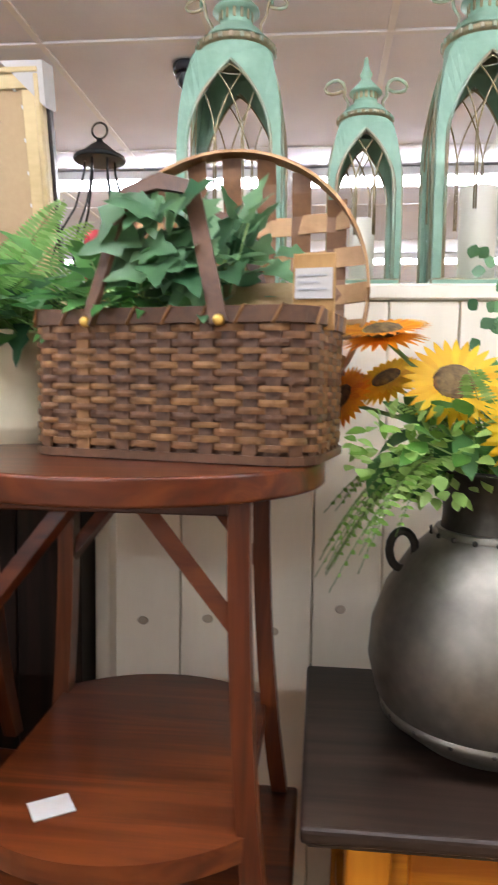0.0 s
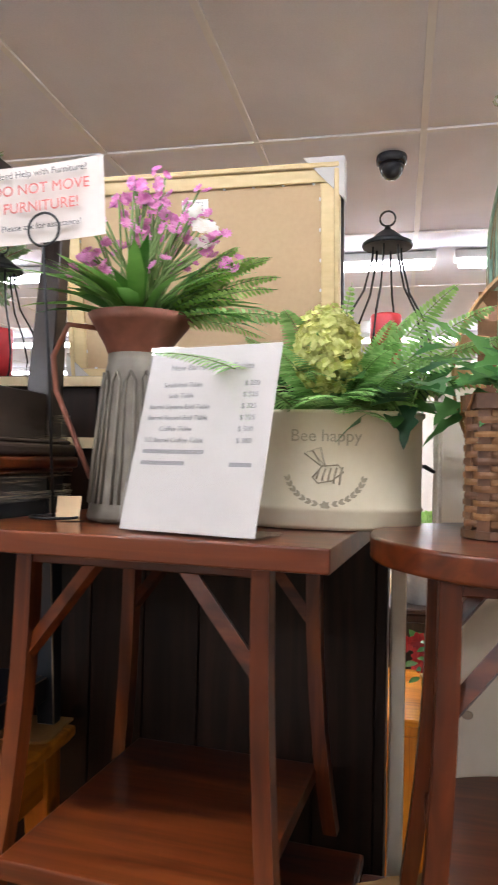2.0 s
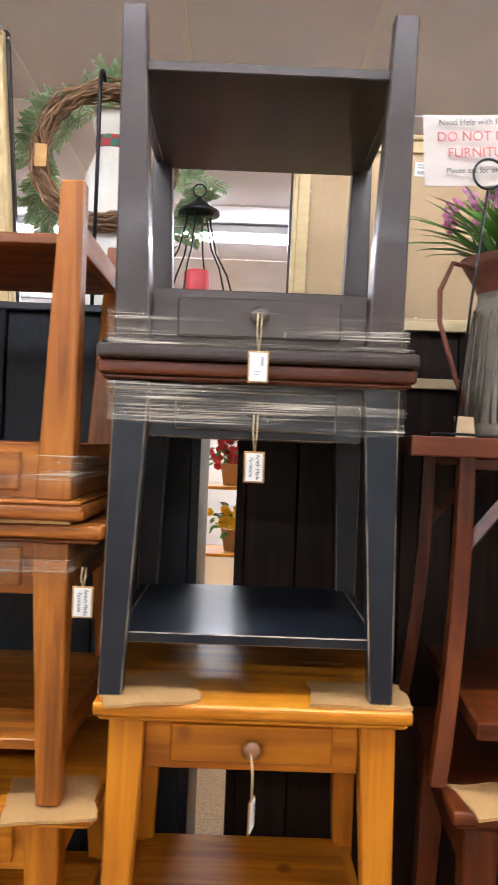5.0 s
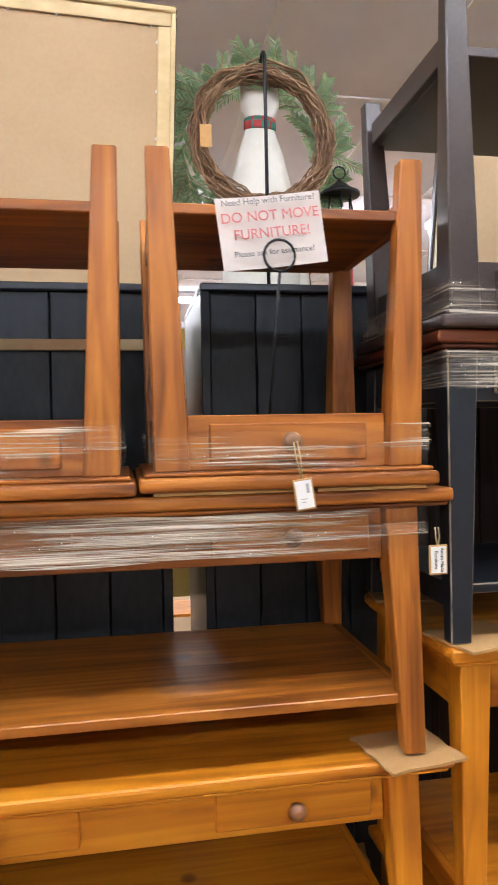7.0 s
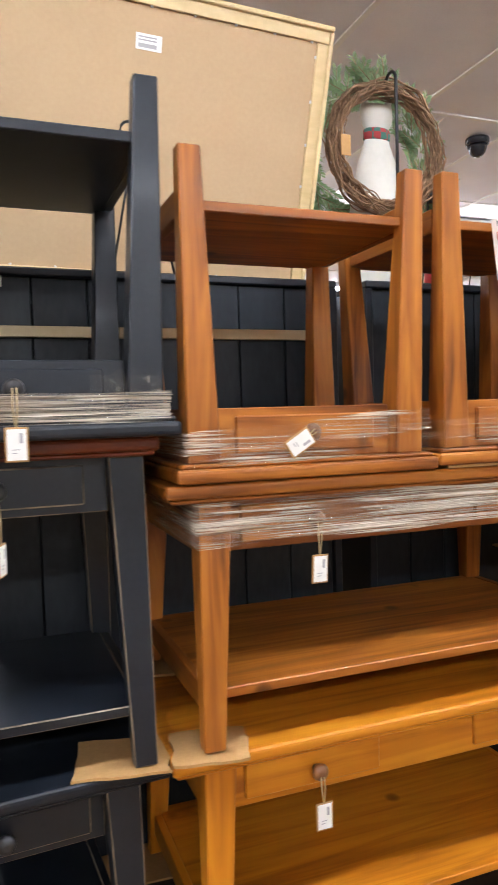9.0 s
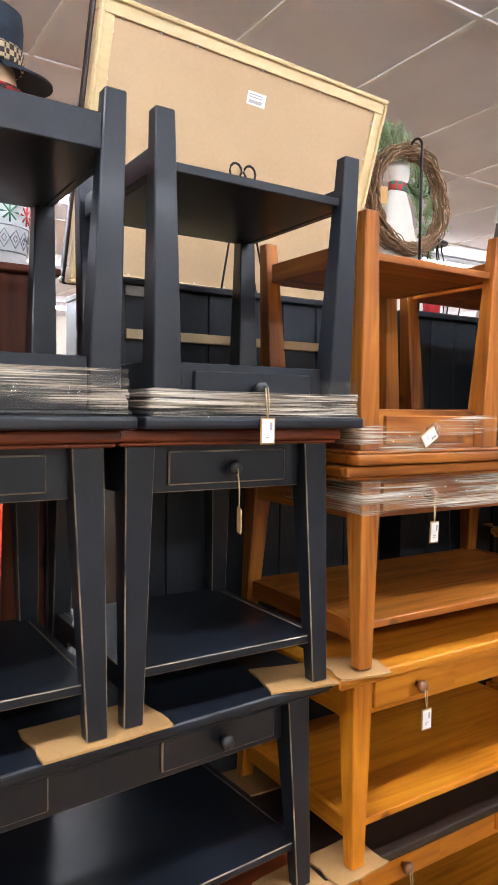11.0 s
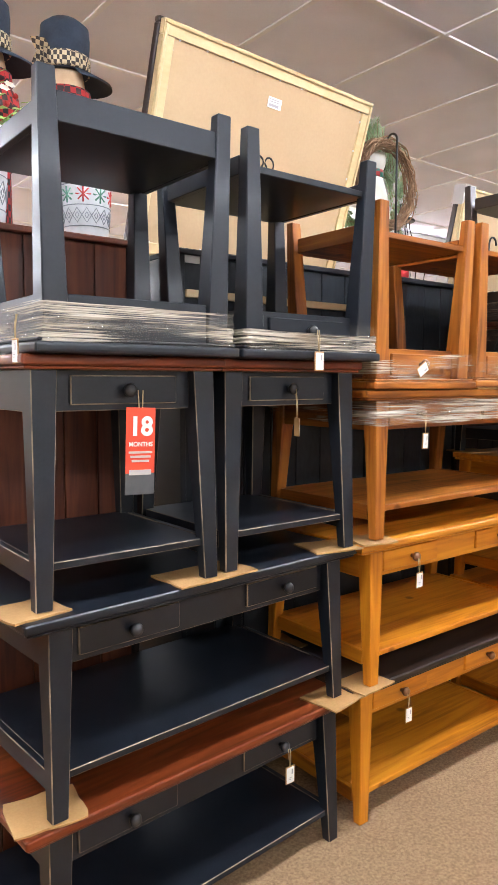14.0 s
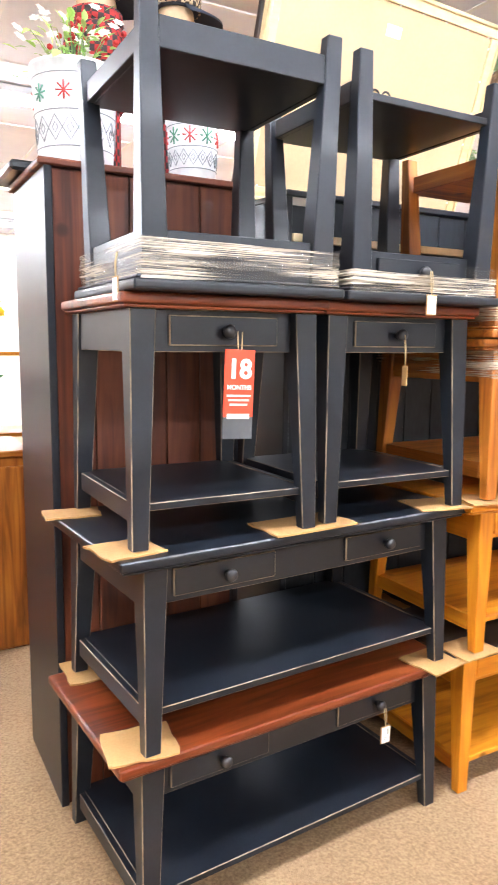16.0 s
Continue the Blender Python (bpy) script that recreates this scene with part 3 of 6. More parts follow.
# ---- framed pictures from behind ----
def picture_back(m, w, h, label, caps=False):
    e = thing("framed_picture", label, "picture", "framed pictures leaning backwards", m)
    t = 0.045
    bm = bmesh.new()
    box(bm, -w / 2 + t * 0.7, w / 2 - t * 0.7, 0.004, 0.012, t * 0.7, h - t * 0.7)
    part("backing", bm, backing, e)
    for nm, d in (("frame_rail", (-w / 2, w / 2, 0, t)), ("frame_rail", (-w / 2, w / 2, h - t, h)), ("frame_stile", (-w / 2, -w / 2 + t, t, h - t)), ("frame_stile", (w / 2 - t, w / 2, t, h - t))):
        bm = bmesh.new()
        box(bm, d[0], d[1], -0.004, 0.022, d[2] + 0.0005, d[3] - 0.0005, 0.003, -1, 0, 2)
        fr = part(nm, bm, gilt, e)
    for nm, d in (("frame_lip", (-w / 2 - 0.006, w / 2 + 0.006, -0.006, 0.012)), ("frame_lip", (-w / 2 - 0.006, w / 2 + 0.006, h - 0.012, h + 0.006)), ("frame_lip", (-w / 2 - 0.006, -w / 2 + 0.012, 0.0125, h - 0.0125)), ("frame_lip", (w / 2 - 0.012, w / 2 + 0.006, 0.0125, h - 0.0125))):
        bm = bmesh.new()
        box(bm, d[0], d[1], 0.0225, 0.05, d[2], d[3], 0.004)
        part(nm, bm, [brown_paint], e, "dark front edge of the frame")
    for d in ((-w / 2 + 0.001, w / 2 - 0.001, 0.001, 0.014), (-w / 2 + 0.001, w / 2 - 0.001, h - 0.014, h - 0.001), (-w / 2 + 0.001, -w / 2 + 0.014, 0.0145, h - 0.0145), (w / 2 - 0.014, w / 2 - 0.001, 0.0145, h - 0.0145)):
        bm = bmesh.new()
        box(bm, d[0], d[1], -0.012, -0.0035, d[2], d[3], 0.003)
        part("frame_bead", bm, gilt, e)
    pts = [(-w / 2 + t + 0.02 + i * (w - 2 * t - 0.04) / 8, zz) for i in range(9) for zz in (t - 0.004, h - t - 0.004)]
    pts += [(xx, t + 0.04 + i * (h - 2 * t - 0.08) / 5) for i in range(6) for xx in (-w / 2 + t - 0.004, w / 2 - t - 0.004)]
    for x, z in pts:
        bm = bmesh.new()
        box(bm, x, x + 0.006, -0.0015, 0.0035, z, z + 0.008, 0.001)
        part("staple", bm, grid_mat, e)
    bm = bmesh.new()
    box(bm, -0.033, 0.033, 0.0022, 0.0036, h * 0.803, h * 0.803 + 0.036)
    lab = part("label", bm, tag_card, e, "white printed label")
    for i, (a, b) in enumerate(((0.005, 0.014), (0.020, 0.023), (0.027, 0.030))):
        bm = bmesh.new()
        box(bm, -0.027, 0.02, 0.0014, 0.0024, h * 0.803 + a, h * 0.803 + b)
        part("print", bm, ink_grey, lab)
    if caps:
        for sx, z in ((1, h), (-1, h), (1, 0), (-1, 0)):
            bm = bmesh.new()
            c = 0.085
            s = -1 if z else 1
            p = [(sx * (w / 2 + 0.01), z - s * 0.01), (sx * (w / 2 - c), z - s * 0.01), (sx * (w / 2 + 0.01), z + s * c)]
            lo = [bm.verts.new((x, -0.010, zz)) for x, zz in p]
            hi = [bm.verts.new((x, 0.056, zz)) for x, zz in p]
            bm.faces.new(lo)
            bm.faces.new(hi[::-1])
            for i in range(3):
                bm.faces.new((lo[i], lo[(i + 1) % 3], hi[(i + 1) % 3], hi[i]))
            part("corner_protector", bm, paper_white, e, "white cardboard corner protector")
    return e


paper_white = mottled("white_paper", (0.47, 0.435, 0.40), (0.54, 0.50, 0.465), 8, 0.75, bump=0.05)


# ---- foliage ----
def leafy(name, dark, light, rough=0.45):
    m, nt, b = material(name, light, rough)
    g = nt.nodes.new("ShaderNodeNewGeometry")
    n = noise_node(nt, 40, (1, 1, 1), 3)
    ad = nt.nodes.new("ShaderNodeMath")
    ad.operation = "MULTIPLY_ADD"
    ad.inputs[1].default_value = 0.6
    ml = nt.nodes.new("ShaderNodeMath")
    ml.operation = "MULTIPLY"
    ml.inputs[1].default_value = 0.4
    nt.links.new(n.outputs["Fac"], ml.inputs[0])
    nt.links.new(g.outputs["Random Per Island"], ad.inputs[0])
    nt.links.new(ml.outputs[0], ad.inputs[2])
    r = ramp_node(nt, [(0.15, dark), (0.85, light)])
    nt.links.new(ad.outputs[0], r.inputs[0])
    nt.links.new(r.outputs[0], b.inputs["Base Color"])
    tl = nt.nodes.new("ShaderNodeBsdfTranslucent")
    nt.links.new(r.outputs[0], tl.inputs["Color"])
    mx = nt.nodes.new("ShaderNodeMixShader")
    mx.inputs[0].default_value = 0.4
    nt.links.new(b.outputs[0], mx.inputs[1])
    nt.links.new(tl.outputs[0], mx.inputs[2])
    nt.links.new(mx.outputs[0], nt.nodes["Material Output"].inputs[0])
    return m


fern_green = leafy("fern_green", (0.20, 0.44, 0.11), (0.50, 0.74, 0.30))
ivy_green = leafy("ivy_green", (0.03, 0.11, 0.045), (0.20, 0.36, 0.17), 0.4)
deep_green = leafy("deep_green", (0.03, 0.13, 0.03), (0.15, 0.34, 0.09))
lime_green = leafy("lime_green", (0.20, 0.41, 0.06), (0.46, 0.66, 0.21))
blade_green = leafy("blade_green", (0.05, 0.19, 0.025), (0.22, 0.44, 0.09), 0.35)
pine_green = leafy("pine_green", (0.10, 0.18, 0.075), (0.30, 0.40, 0.21), 0.6)
pink_petal = leafy("pink_petal", (0.60, 0.14, 0.40), (0.86, 0.42, 0.68), 0.5)
white_petal = leafy("white_petal", (0.75, 0.72, 0.62), (0.9, 0.88, 0.82), 0.5)
hyd_petal = leafy("hydrangea_petal", (0.52, 0.54, 0.13), (0.86, 0.84, 0.40), 0.6)
yellow_petal = leafy("yellow_petal", (0.80, 0.42, 0.01), (0.95, 0.66, 0.03), 0.5)
orange_petal = leafy("orange_petal", (0.75, 0.22, 0.01), (0.95, 0.45, 0.02), 0.5)
seed_brown = mottled("seed_head", (0.05, 0.03, 0.015), (0.2, 0.13, 0.05), 120, 0.9, bump=1.0)
red_petal = leafy("red_petal", (0.35, 0.02, 0.02), (0.6, 0.05, 0.04), 0.5)
stem_green = material("stem_green", (0.16, 0.26, 0.07), 0.5)[0]


def leaf(bm, p, d, up, ln, w, fold=0.25, droop=0.2, mat=0, lobes=False):
    """One folded leaf blade of three spans; lobes: five-pointed like ivy."""
    d = Vector(d).normalized()
    s = d.cross(Vector(up))
    if s.length < 1e-3:
        s = d.cross(Vector((1, 0, 0.2)))
    s.normalize()
    u = s.cross(d).normalized()
    p = Vector(p)

    def at(t, k):
        return bm.verts.new(p + d * (ln * t) + s * (w * k) + u * (abs(k) * w * fold - droop * ln * t * t))
    if lobes:
        rows = [(0.0, 0.06), (0.05, 0.42), (0.30, 0.30), (0.42, 0.5), (0.62, 0.2), (0.8, 0.16)]
    else:
        rows = [(0.0, 0.04), (0.25, 0.40), (0.55, 0.5), (0.82, 0.28)]
    mid = [at(t, 0) for t, _ in rows] + [at(1.0, 0)]
    for sg in (-1, 1):
        side = [at(t, sg * k) for t, k in rows]
        for i in range(len(rows) - 1):
            f = bm.faces.new((mid[i], mid[i + 1], side[i + 1], side[i]))
            f.material_index, f.smooth = mat, True
        f = bm.faces.new((mid[-2], mid[-1], side[-1]))
        f.material_index, f.smooth = mat, True


def curve_pts(p, d, ln, bend, n=9):
    """Points on an arching stem; bend: how far it falls by its end, as a share of its length."""
    p, d = Vector(p), Vector(d).normalized()
    return [p + d * (ln * k / (n - 1)) + Vector((0, 0, -bend * ln * (k / (n - 1)) ** 2)) for k in range(n)]


def frond(p, d, ln, bend, mats, parent, width=0.06, pairs=20, name="frond"):
    bm = bmesh.new()
    pts = curve_pts(p, d, ln, bend, 12)
    tube(bm, pts, 0.0018, 5, mat=0, r2=0.0006)
    for k in range(pairs):
        t = 0.12 + 0.86 * k / pairs
        i = min(int(t * 11), 10)
        f = t * 11 - i
        q = pts[i].lerp(pts[i + 1], f)
        dd = (pts[i + 1] - pts[i]).normalized()
        s = dd.cross(Vector((0, 0.25, 1)))
        if s.length < 0.1:
            s = dd.cross(Vector((1, 0, 0)))
        s.normalize()
        u = s.cross(dd)
        w = width * (1 - t) ** 0.55 * min(1, 0.45 + t * 2.2)
        for sg in (-1, 1):
            leaf(bm, q, s * sg + dd * 0.25, u, w, 0.26 * ln / pairs * 2.2, 0.1, 0.2, 1)
    return part(name, bm, [stem_green, mats], parent)


def fan(parent, rnd, centre, n, ln, mats, elev=(10, 70), azim=(0, 360), bend=0.5, width=0.06, pairs=18, name="frond"):
    for k in range(n):
        a = radians(azim[0] + (azim[1] - azim[0]) * (k + rnd.uniform(0.1, 0.9)) / n)
        e = radians(rnd.uniform(*elev))
        d = (math.cos(a) * math.cos(e), math.sin(a) * math.cos(e), math.sin(e))
        c = Vector(centre) + Vector((rnd.uniform(-0.02, 0.02), rnd.uniform(-0.02, 0.02), 0))
        frond(c, d, ln * rnd.uniform(0.7, 1.1), bend * rnd.uniform(0.6, 1.2), mats, parent, width, pairs, name)


def leaf_spray(parent, rnd, centre, size, n, ln, w, mats, name="leaves", lobes=False, out=0.7, stemmed=True):
    """Many leaves in an uneven mound with gaps."""
    bm = bmesh.new()
    for k in range(n):
        v = Vector((rnd.gauss(0, 0.5), rnd.gauss(0, 0.5), rnd.gauss(0, 0.5)))
        v = Vector((max(-1, min(1, v.x)), max(-1, min(1, v.y)), max(-1, min(1, v.z))))
        p = Vector(centre) + Vector((v.x * size[0], v.y * size[1], v.z * size[2]))
        d = Vector((v.x + rnd.uniform(-.5, .5), v.y - 0.25 + rnd.uniform(-.5, .5), v.z * out + rnd.uniform(-0.5, 0.6)))
        leaf(bm, p, d, (rnd.uniform(-.3, .3), -0.6, 1), ln * rnd.uniform(0.6, 1.2), w * rnd.uniform(0.7, 1.2), 0.25, rnd.uniform(0.05, 0.4), 1, lobes)
        if stemmed and k % 3 == 0:
            tube(bm, [Vector(centre) + Vector((v.x * 0.2 * size[0], v.y * 0.2 * size[1], -size[2])), p], 0.0015, 4, mat=0)
    return part(name, bm, [stem_green, mats], parent)


def flower_head(bm, p, n, r, w, axis, mat=0, cup=0.2, centre_r=0.0, centre_mat=1):
    axis = Vector(axis).normalized()
    s = axis.cross(Vector((0.3, 0.2, 1)))
    s.normalize()
    u = axis.cross(s)
    for k in range(n):
        a = 2 * math.pi * k / n
        d = s * math.cos(a) + u * math.sin(a) + axis * cup
        leaf(bm, Vector(p) + d * centre_r * 0.8, d, axis, r - centre_r * 0.8, w, 0.15, 0.08, mat)
    if centre_r:
        c = bmesh.ops.create_icosphere(bm, subdivisions=2, radius=1.0)
        mat4 = Matrix.Translation(Vector(p) + axis * 0.004) @ axis.to_track_quat("Z", "Y").to_matrix().to_4x4() @ Matrix.Diagonal((centre_r, centre_r, centre_r * 0.35, 1))
        bmesh.ops.transform(bm, matrix=mat4, verts=c["verts"])
        for v in c["verts"]:
            for f in v.link_faces:
                f.material_index = centre_mat


# ---- wrapping, cardboard, tags ----
def film_band(w, d, z0, z1, seed, lift):
    """One turn of film: a creased loop whose front edge climbs by lift from one end to the other."""
    rnd = random.Random(seed)
    bm = bmesh.new()
    nx, ny = 26, 14
    loop = [(-w / 2 + w * k / nx, 0) for k in range(nx)] + [(w / 2, d * k / ny) for k in range(ny)]
    loop += [(w / 2 - w * k / nx, d) for k in range(nx)] + [(-w / 2, d - d * k / ny) for k in range(ny)]
    rows = 13
    grid = []
    for r in range(rows):
        t = r / (rows - 1)
        ridge = rnd.uniform(-0.0022, 0.0022)
        ring = []
        for a, b in loop:
            nz = noise.noise((a * 5 + seed, b * 5, t * 9)) * 0.006 + lift * (a / w + 0.5 if b < d / 2 else 0.5)
            sag = noise.noise((a * 3 + seed * 3, b * 3, 1.0)) * 0.012 * (1 - abs(2 * t - 1) * 0.4)
            o = ridge + noise.noise((a * 9, b * 9 + seed, t * 22)) * 0.0022 + 0.002
            ox = o if a >= w / 2 - 1e-6 else (-o if a <= -w / 2 + 1e-6 else 0)
            oy = -o if b <= 1e-6 else (o if b >= d - 1e-6 else 0)
            ring.append(bm.verts.new((a + ox, b + oy, z0 + (z1 - z0) * t + nz + sag)))
        grid.append(ring)
    n = len(loop)
    for a, b in zip(grid, grid[1:]):
        for i in range(n):
            bm.faces.new((a[i], a[(i + 1) % n], b[(i + 1) % n], b[i])).smooth = True
    return bm


def film_tail(x, y, z, w, h, seed):
    """Loose crumpled end of the film that stands off the band."""
    bm = bmesh.new()
    n, m = 16, 9
    vs = []
    for i in range(n + 1):
        row = []
        for k in range(m + 1):
            u, v = i / n, k / m
            c = noise.noise((u * 6 + seed, v * 5, 0.3)) * 0.022
            row.append(bm.verts.new((x + w * u + noise.noise((u * 9, v * 9, seed)) * 0.008, y - 0.012 - abs(c) * v, z + h * v * (0.6 + 0.5 * noise.noise((u * 4, 2.0, seed)) + 0.25) + c * 0.4)))
        vs.append(row)
    for i in range(n):
        for k in range(m):
            bm.faces.new((vs[i][k], vs[i + 1][k], vs[i + 1][k + 1], vs[i][k + 1])).smooth = True
    return bm


def stretch_film(x, y, w, d, z0, z1, seed, mat=None, label="clear stretch film wound round stacked tables", lift=0.0, tail=None):
    e = thing("stretch_film", label, "plastic wrap", "stretch film bands", pose(x, y, 0))
    mid = z0 + (z1 - z0) * 0.62
    part("band", film_band(w, d, z0, mid, seed, lift * 0.5), mat or film_wrap, e)
    part("band", film_band(w + 0.003, d + 0.003, z0 + (z1 - z0) * 0.35, z1, seed + 20, lift), mat or film_wrap, e)
    if tail:
        part("tail", film_tail(*tail, seed), film_crumple, e, "crumpled loose end of clear film")
    return e


def cardboard_pad(x, y, z, w, d, rz, seed, lift=0.0):
    rnd = random.Random(seed)
    bm = bmesh.new()
    pts = []
    for (a, b), (c, e) in zip(((-.5, -.5), (.5, -.5), (.5, .5), (-.5, .5)), ((.5, -.5), (.5, .5), (-.5, .5), (-.5, -.5))):
        for k in range(5):
            t = k / 5
            pts.append(((a + (c - a) * t) * w + rnd.uniform(-.004, .004), (b + (e - b) * t) * d + rnd.uniform(-.004, .004)))
    lo = [bm.verts.new((px, py, 0)) for px, py in pts]
    hi = [bm.verts.new((px, py, 0.005 + lift * max(0, -py / d))) for px, py in pts]
    bm.faces.new(lo[::-1])
    bm.faces.new(hi)
    for i in range(len(pts)):
        j = (i + 1) % len(pts)
        bm.faces.new((lo[i], lo[j], hi[j], hi[i]))
    return solid("cardboard_pad", bm, cardboard, "piece of brown corrugated cardboard under table feet", "cardboard", "cardboard pads", "", pose(x, y, z + 0.0005, 0, 0, rz))


def price_tag(x, y, z, drop, rz=0.0, lean=0.0, text=False, size=(0.034, 0.052)):
    """Card on a twine loop that hangs from a knob at x, y, z."""
    e = thing("price_tag", "small white price tag on twine, hanging from a knob", "price tag", "price tags", pose(x, y, z, 0, lean, rz))
    bm = bmesh.new()
    tube(bm, [(-0.003, 0, 0), (-0.004, -0.004, -drop * 0.5), (0, -0.004, -drop - 0.006)], 0.0012, 5)
    tube(bm, [(0.003, 0, 0), (0.003, -0.004, -drop * 0.5), (0, -0.004, -drop - 0.006)], 0.0012, 5)
    part("string", bm, twine, e)
    w, h = size
    bm = bmesh.new()
    box(bm, -w / 2, w / 2, -0.0055, -0.003, -drop - h, -drop, 0.0008)
    part("wood_backing", bm, cardboard, e)
    bm = bmesh.new()
    box(bm, -w / 2 + 0.003, w / 2 - 0.003, -0.0068, -0.0056, -drop - h + 0.003, -drop - 0.003)
    c = part("card", bm, tag_card, e, "white printed card")
    if text:
        for k, s in enumerate(("Amish Made", "Furniture")):
            letters("lettering", s, 0.0085, pose(0.006 - 0.011 * k, -0.0075, -drop - h / 2, 90, 90, 0), ink_dark, c)
    else:
        bm = bmesh.new()
        box(bm, w * 0.12, w * 0.26, -0.0074, -0.0066, -drop - 0.024, -drop - 0.009)
        part("print", bm, ink_grey, c)
        for k in range(2):
            bm = bmesh.new()
            box(bm, -w * 0.2, w * (0.12 - 0.1 * k), -0.0074, -0.0066, -drop - 0.034 - k * 0.005, -drop - 0.0328 - k * 0.005)
            part("print", bm, ink_grey, c)
    return e


def sale_tag(x, y, z):
    e = thing("sale_tag", "orange-red sale tag with grey foot, hanging from a drawer knob", "sale tag", "", pose(x, y, z, 0, 2, -3))
    w, h, drop = 0.074, 0.192, 0.05
    bm = bmesh.new()
    tube(bm, [(-0.006, 0, 0), (-0.004, -0.004, -drop)], 0.0013, 5)
    tube(bm, [(0.006, 0, 0), (0.004, -0.004, -drop)], 0.0013, 5)
    part("string", bm, twine, e)
    bm = bmesh.new()
    box(bm, -w / 2, w / 2, -0.006, -0.004, -drop - h * 0.74, -drop + 0.01, 0.0006)
    c = part("card", bm, tag_orange, e, "orange-red printed card")
    bm = bmesh.new()
    box(bm, -w / 2, w / 2, -0.006, -0.004, -drop - h, -drop - h * 0.742, 0.0006)
    part("foot", bm, tag_grey, e, "dark grey printed foot")
    letters("lettering", "18", 0.06, pose(0, -0.0068, -drop - 0.035, 90, 0, 0), tag_card, c, bold=0.002)
    letters("lettering", "MONTHS", 0.0145, pose(0, -0.0068, -drop - 0.075, 90, 0, 0), tag_card, c, bold=0.0003)
    for k in range(3):
        bm = bmesh.new()
        box(bm, -0.03 + 0.004 * k, 0.03 - 0.004 * k, -0.0068, -0.0058, -drop - 0.096 - k * 0.01, -drop - 0.091 - k * 0.01)
        part("print", bm, paper_white, c)
    bm = bmesh.new()
    box(bm, -0.028, 0.028, -0.0068, -0.0058, -drop - 0.146, -drop - 0.134, 0)
    part("print", bm, paper_white, c)


tag_orange = mottled("tag_orange", (0.62, 0.045, 0.015), (0.70, 0.062, 0.02), 12, 0.45, bump=0)
tag_grey = mottled("tag_grey", (0.05, 0.055, 0.06), (0.08, 0.085, 0.09), 12, 0.45, bump=0)


def notice(m, lines, w, h, rod, label, bar_lines=()):
    """Paper card clipped in the ring of a wire stand."""
    e = thing("notice_stand", label, "notice", "furniture notices", m)
    bm = bmesh.new()
    nx = 8
    fr, bk = [], []
    for k in range(nx + 1):
        x = -w / 2 + w * k / nx
        y = 0.006 * math.sin(k / nx * math.pi)
        fr.append([bm.verts.new((x, y, z)) for z in (0, h)])
        bk.append([bm.verts.new((x, y + 0.001, z)) for z in (0, h)])
    for k in range(nx):
        bm.faces.new((fr[k][0], fr[k + 1][0], fr[k + 1][1], fr[k][1]))
        bm.faces.new((bk[k][0], bk[k][1], bk[k + 1][1], bk[k + 1][0]))
        for q in (0, 1):
            bm.faces.new((fr[k][q], bk[k][q], bk[k + 1][q], fr[k + 1][q]))
    bm.transform(Matrix.Translation((-0.004, 0.0, -0.017)) @ Matrix.Rotation(radians(rod[3]), 4, "Y"))
    card = part("card", bm, paper_cream, e, "cream printed paper card")
    for text, size, z, mt in lines:
        m2 = Matrix.Translation((-0.004, 0.0, -0.017)) @ Matrix.Rotation(radians(rod[3]), 4, "Y") @ pose(0, -0.0025, z, 90, 0, 0)
        letters("lettering", text, size, m2, mt, card)
    bm = bmesh.new()
    rr = 0.026
    ring = [(rr * math.cos(a), -0.004, rr * math.sin(a)) for a in [2 * math.pi * k / 24 for k in range(24)]]
    tube(bm, ring, 0.0022, 6, closed=True)
    part("ring", bm, iron, e)
    bm = bmesh.new()
    tube(bm, [(0, -0.004, -rr), (rod[0] * 0.5, rod[1] * 0.5, rod[2] * 0.5), (rod[0], rod[1], rod[2])], 0.0025, 6)
    part("rod", bm, iron, e)
    bm = bmesh.new()
    base = [(rod[0] + 0.04 * math.cos(a), rod[1] + 0.03 * math.sin(a), rod[2] + 0.003) for a in [2 * math.pi * k / 20 for k in range(20)]]
    tube(bm, base, 0.0025, 6, closed=True)
    part("base", bm, iron, e)
    return e


paper_cream = mottled("cream_paper", (0.56, 0.49, 0.44), (0.64, 0.57, 0.51), 6, 0.75, bump=0.03)


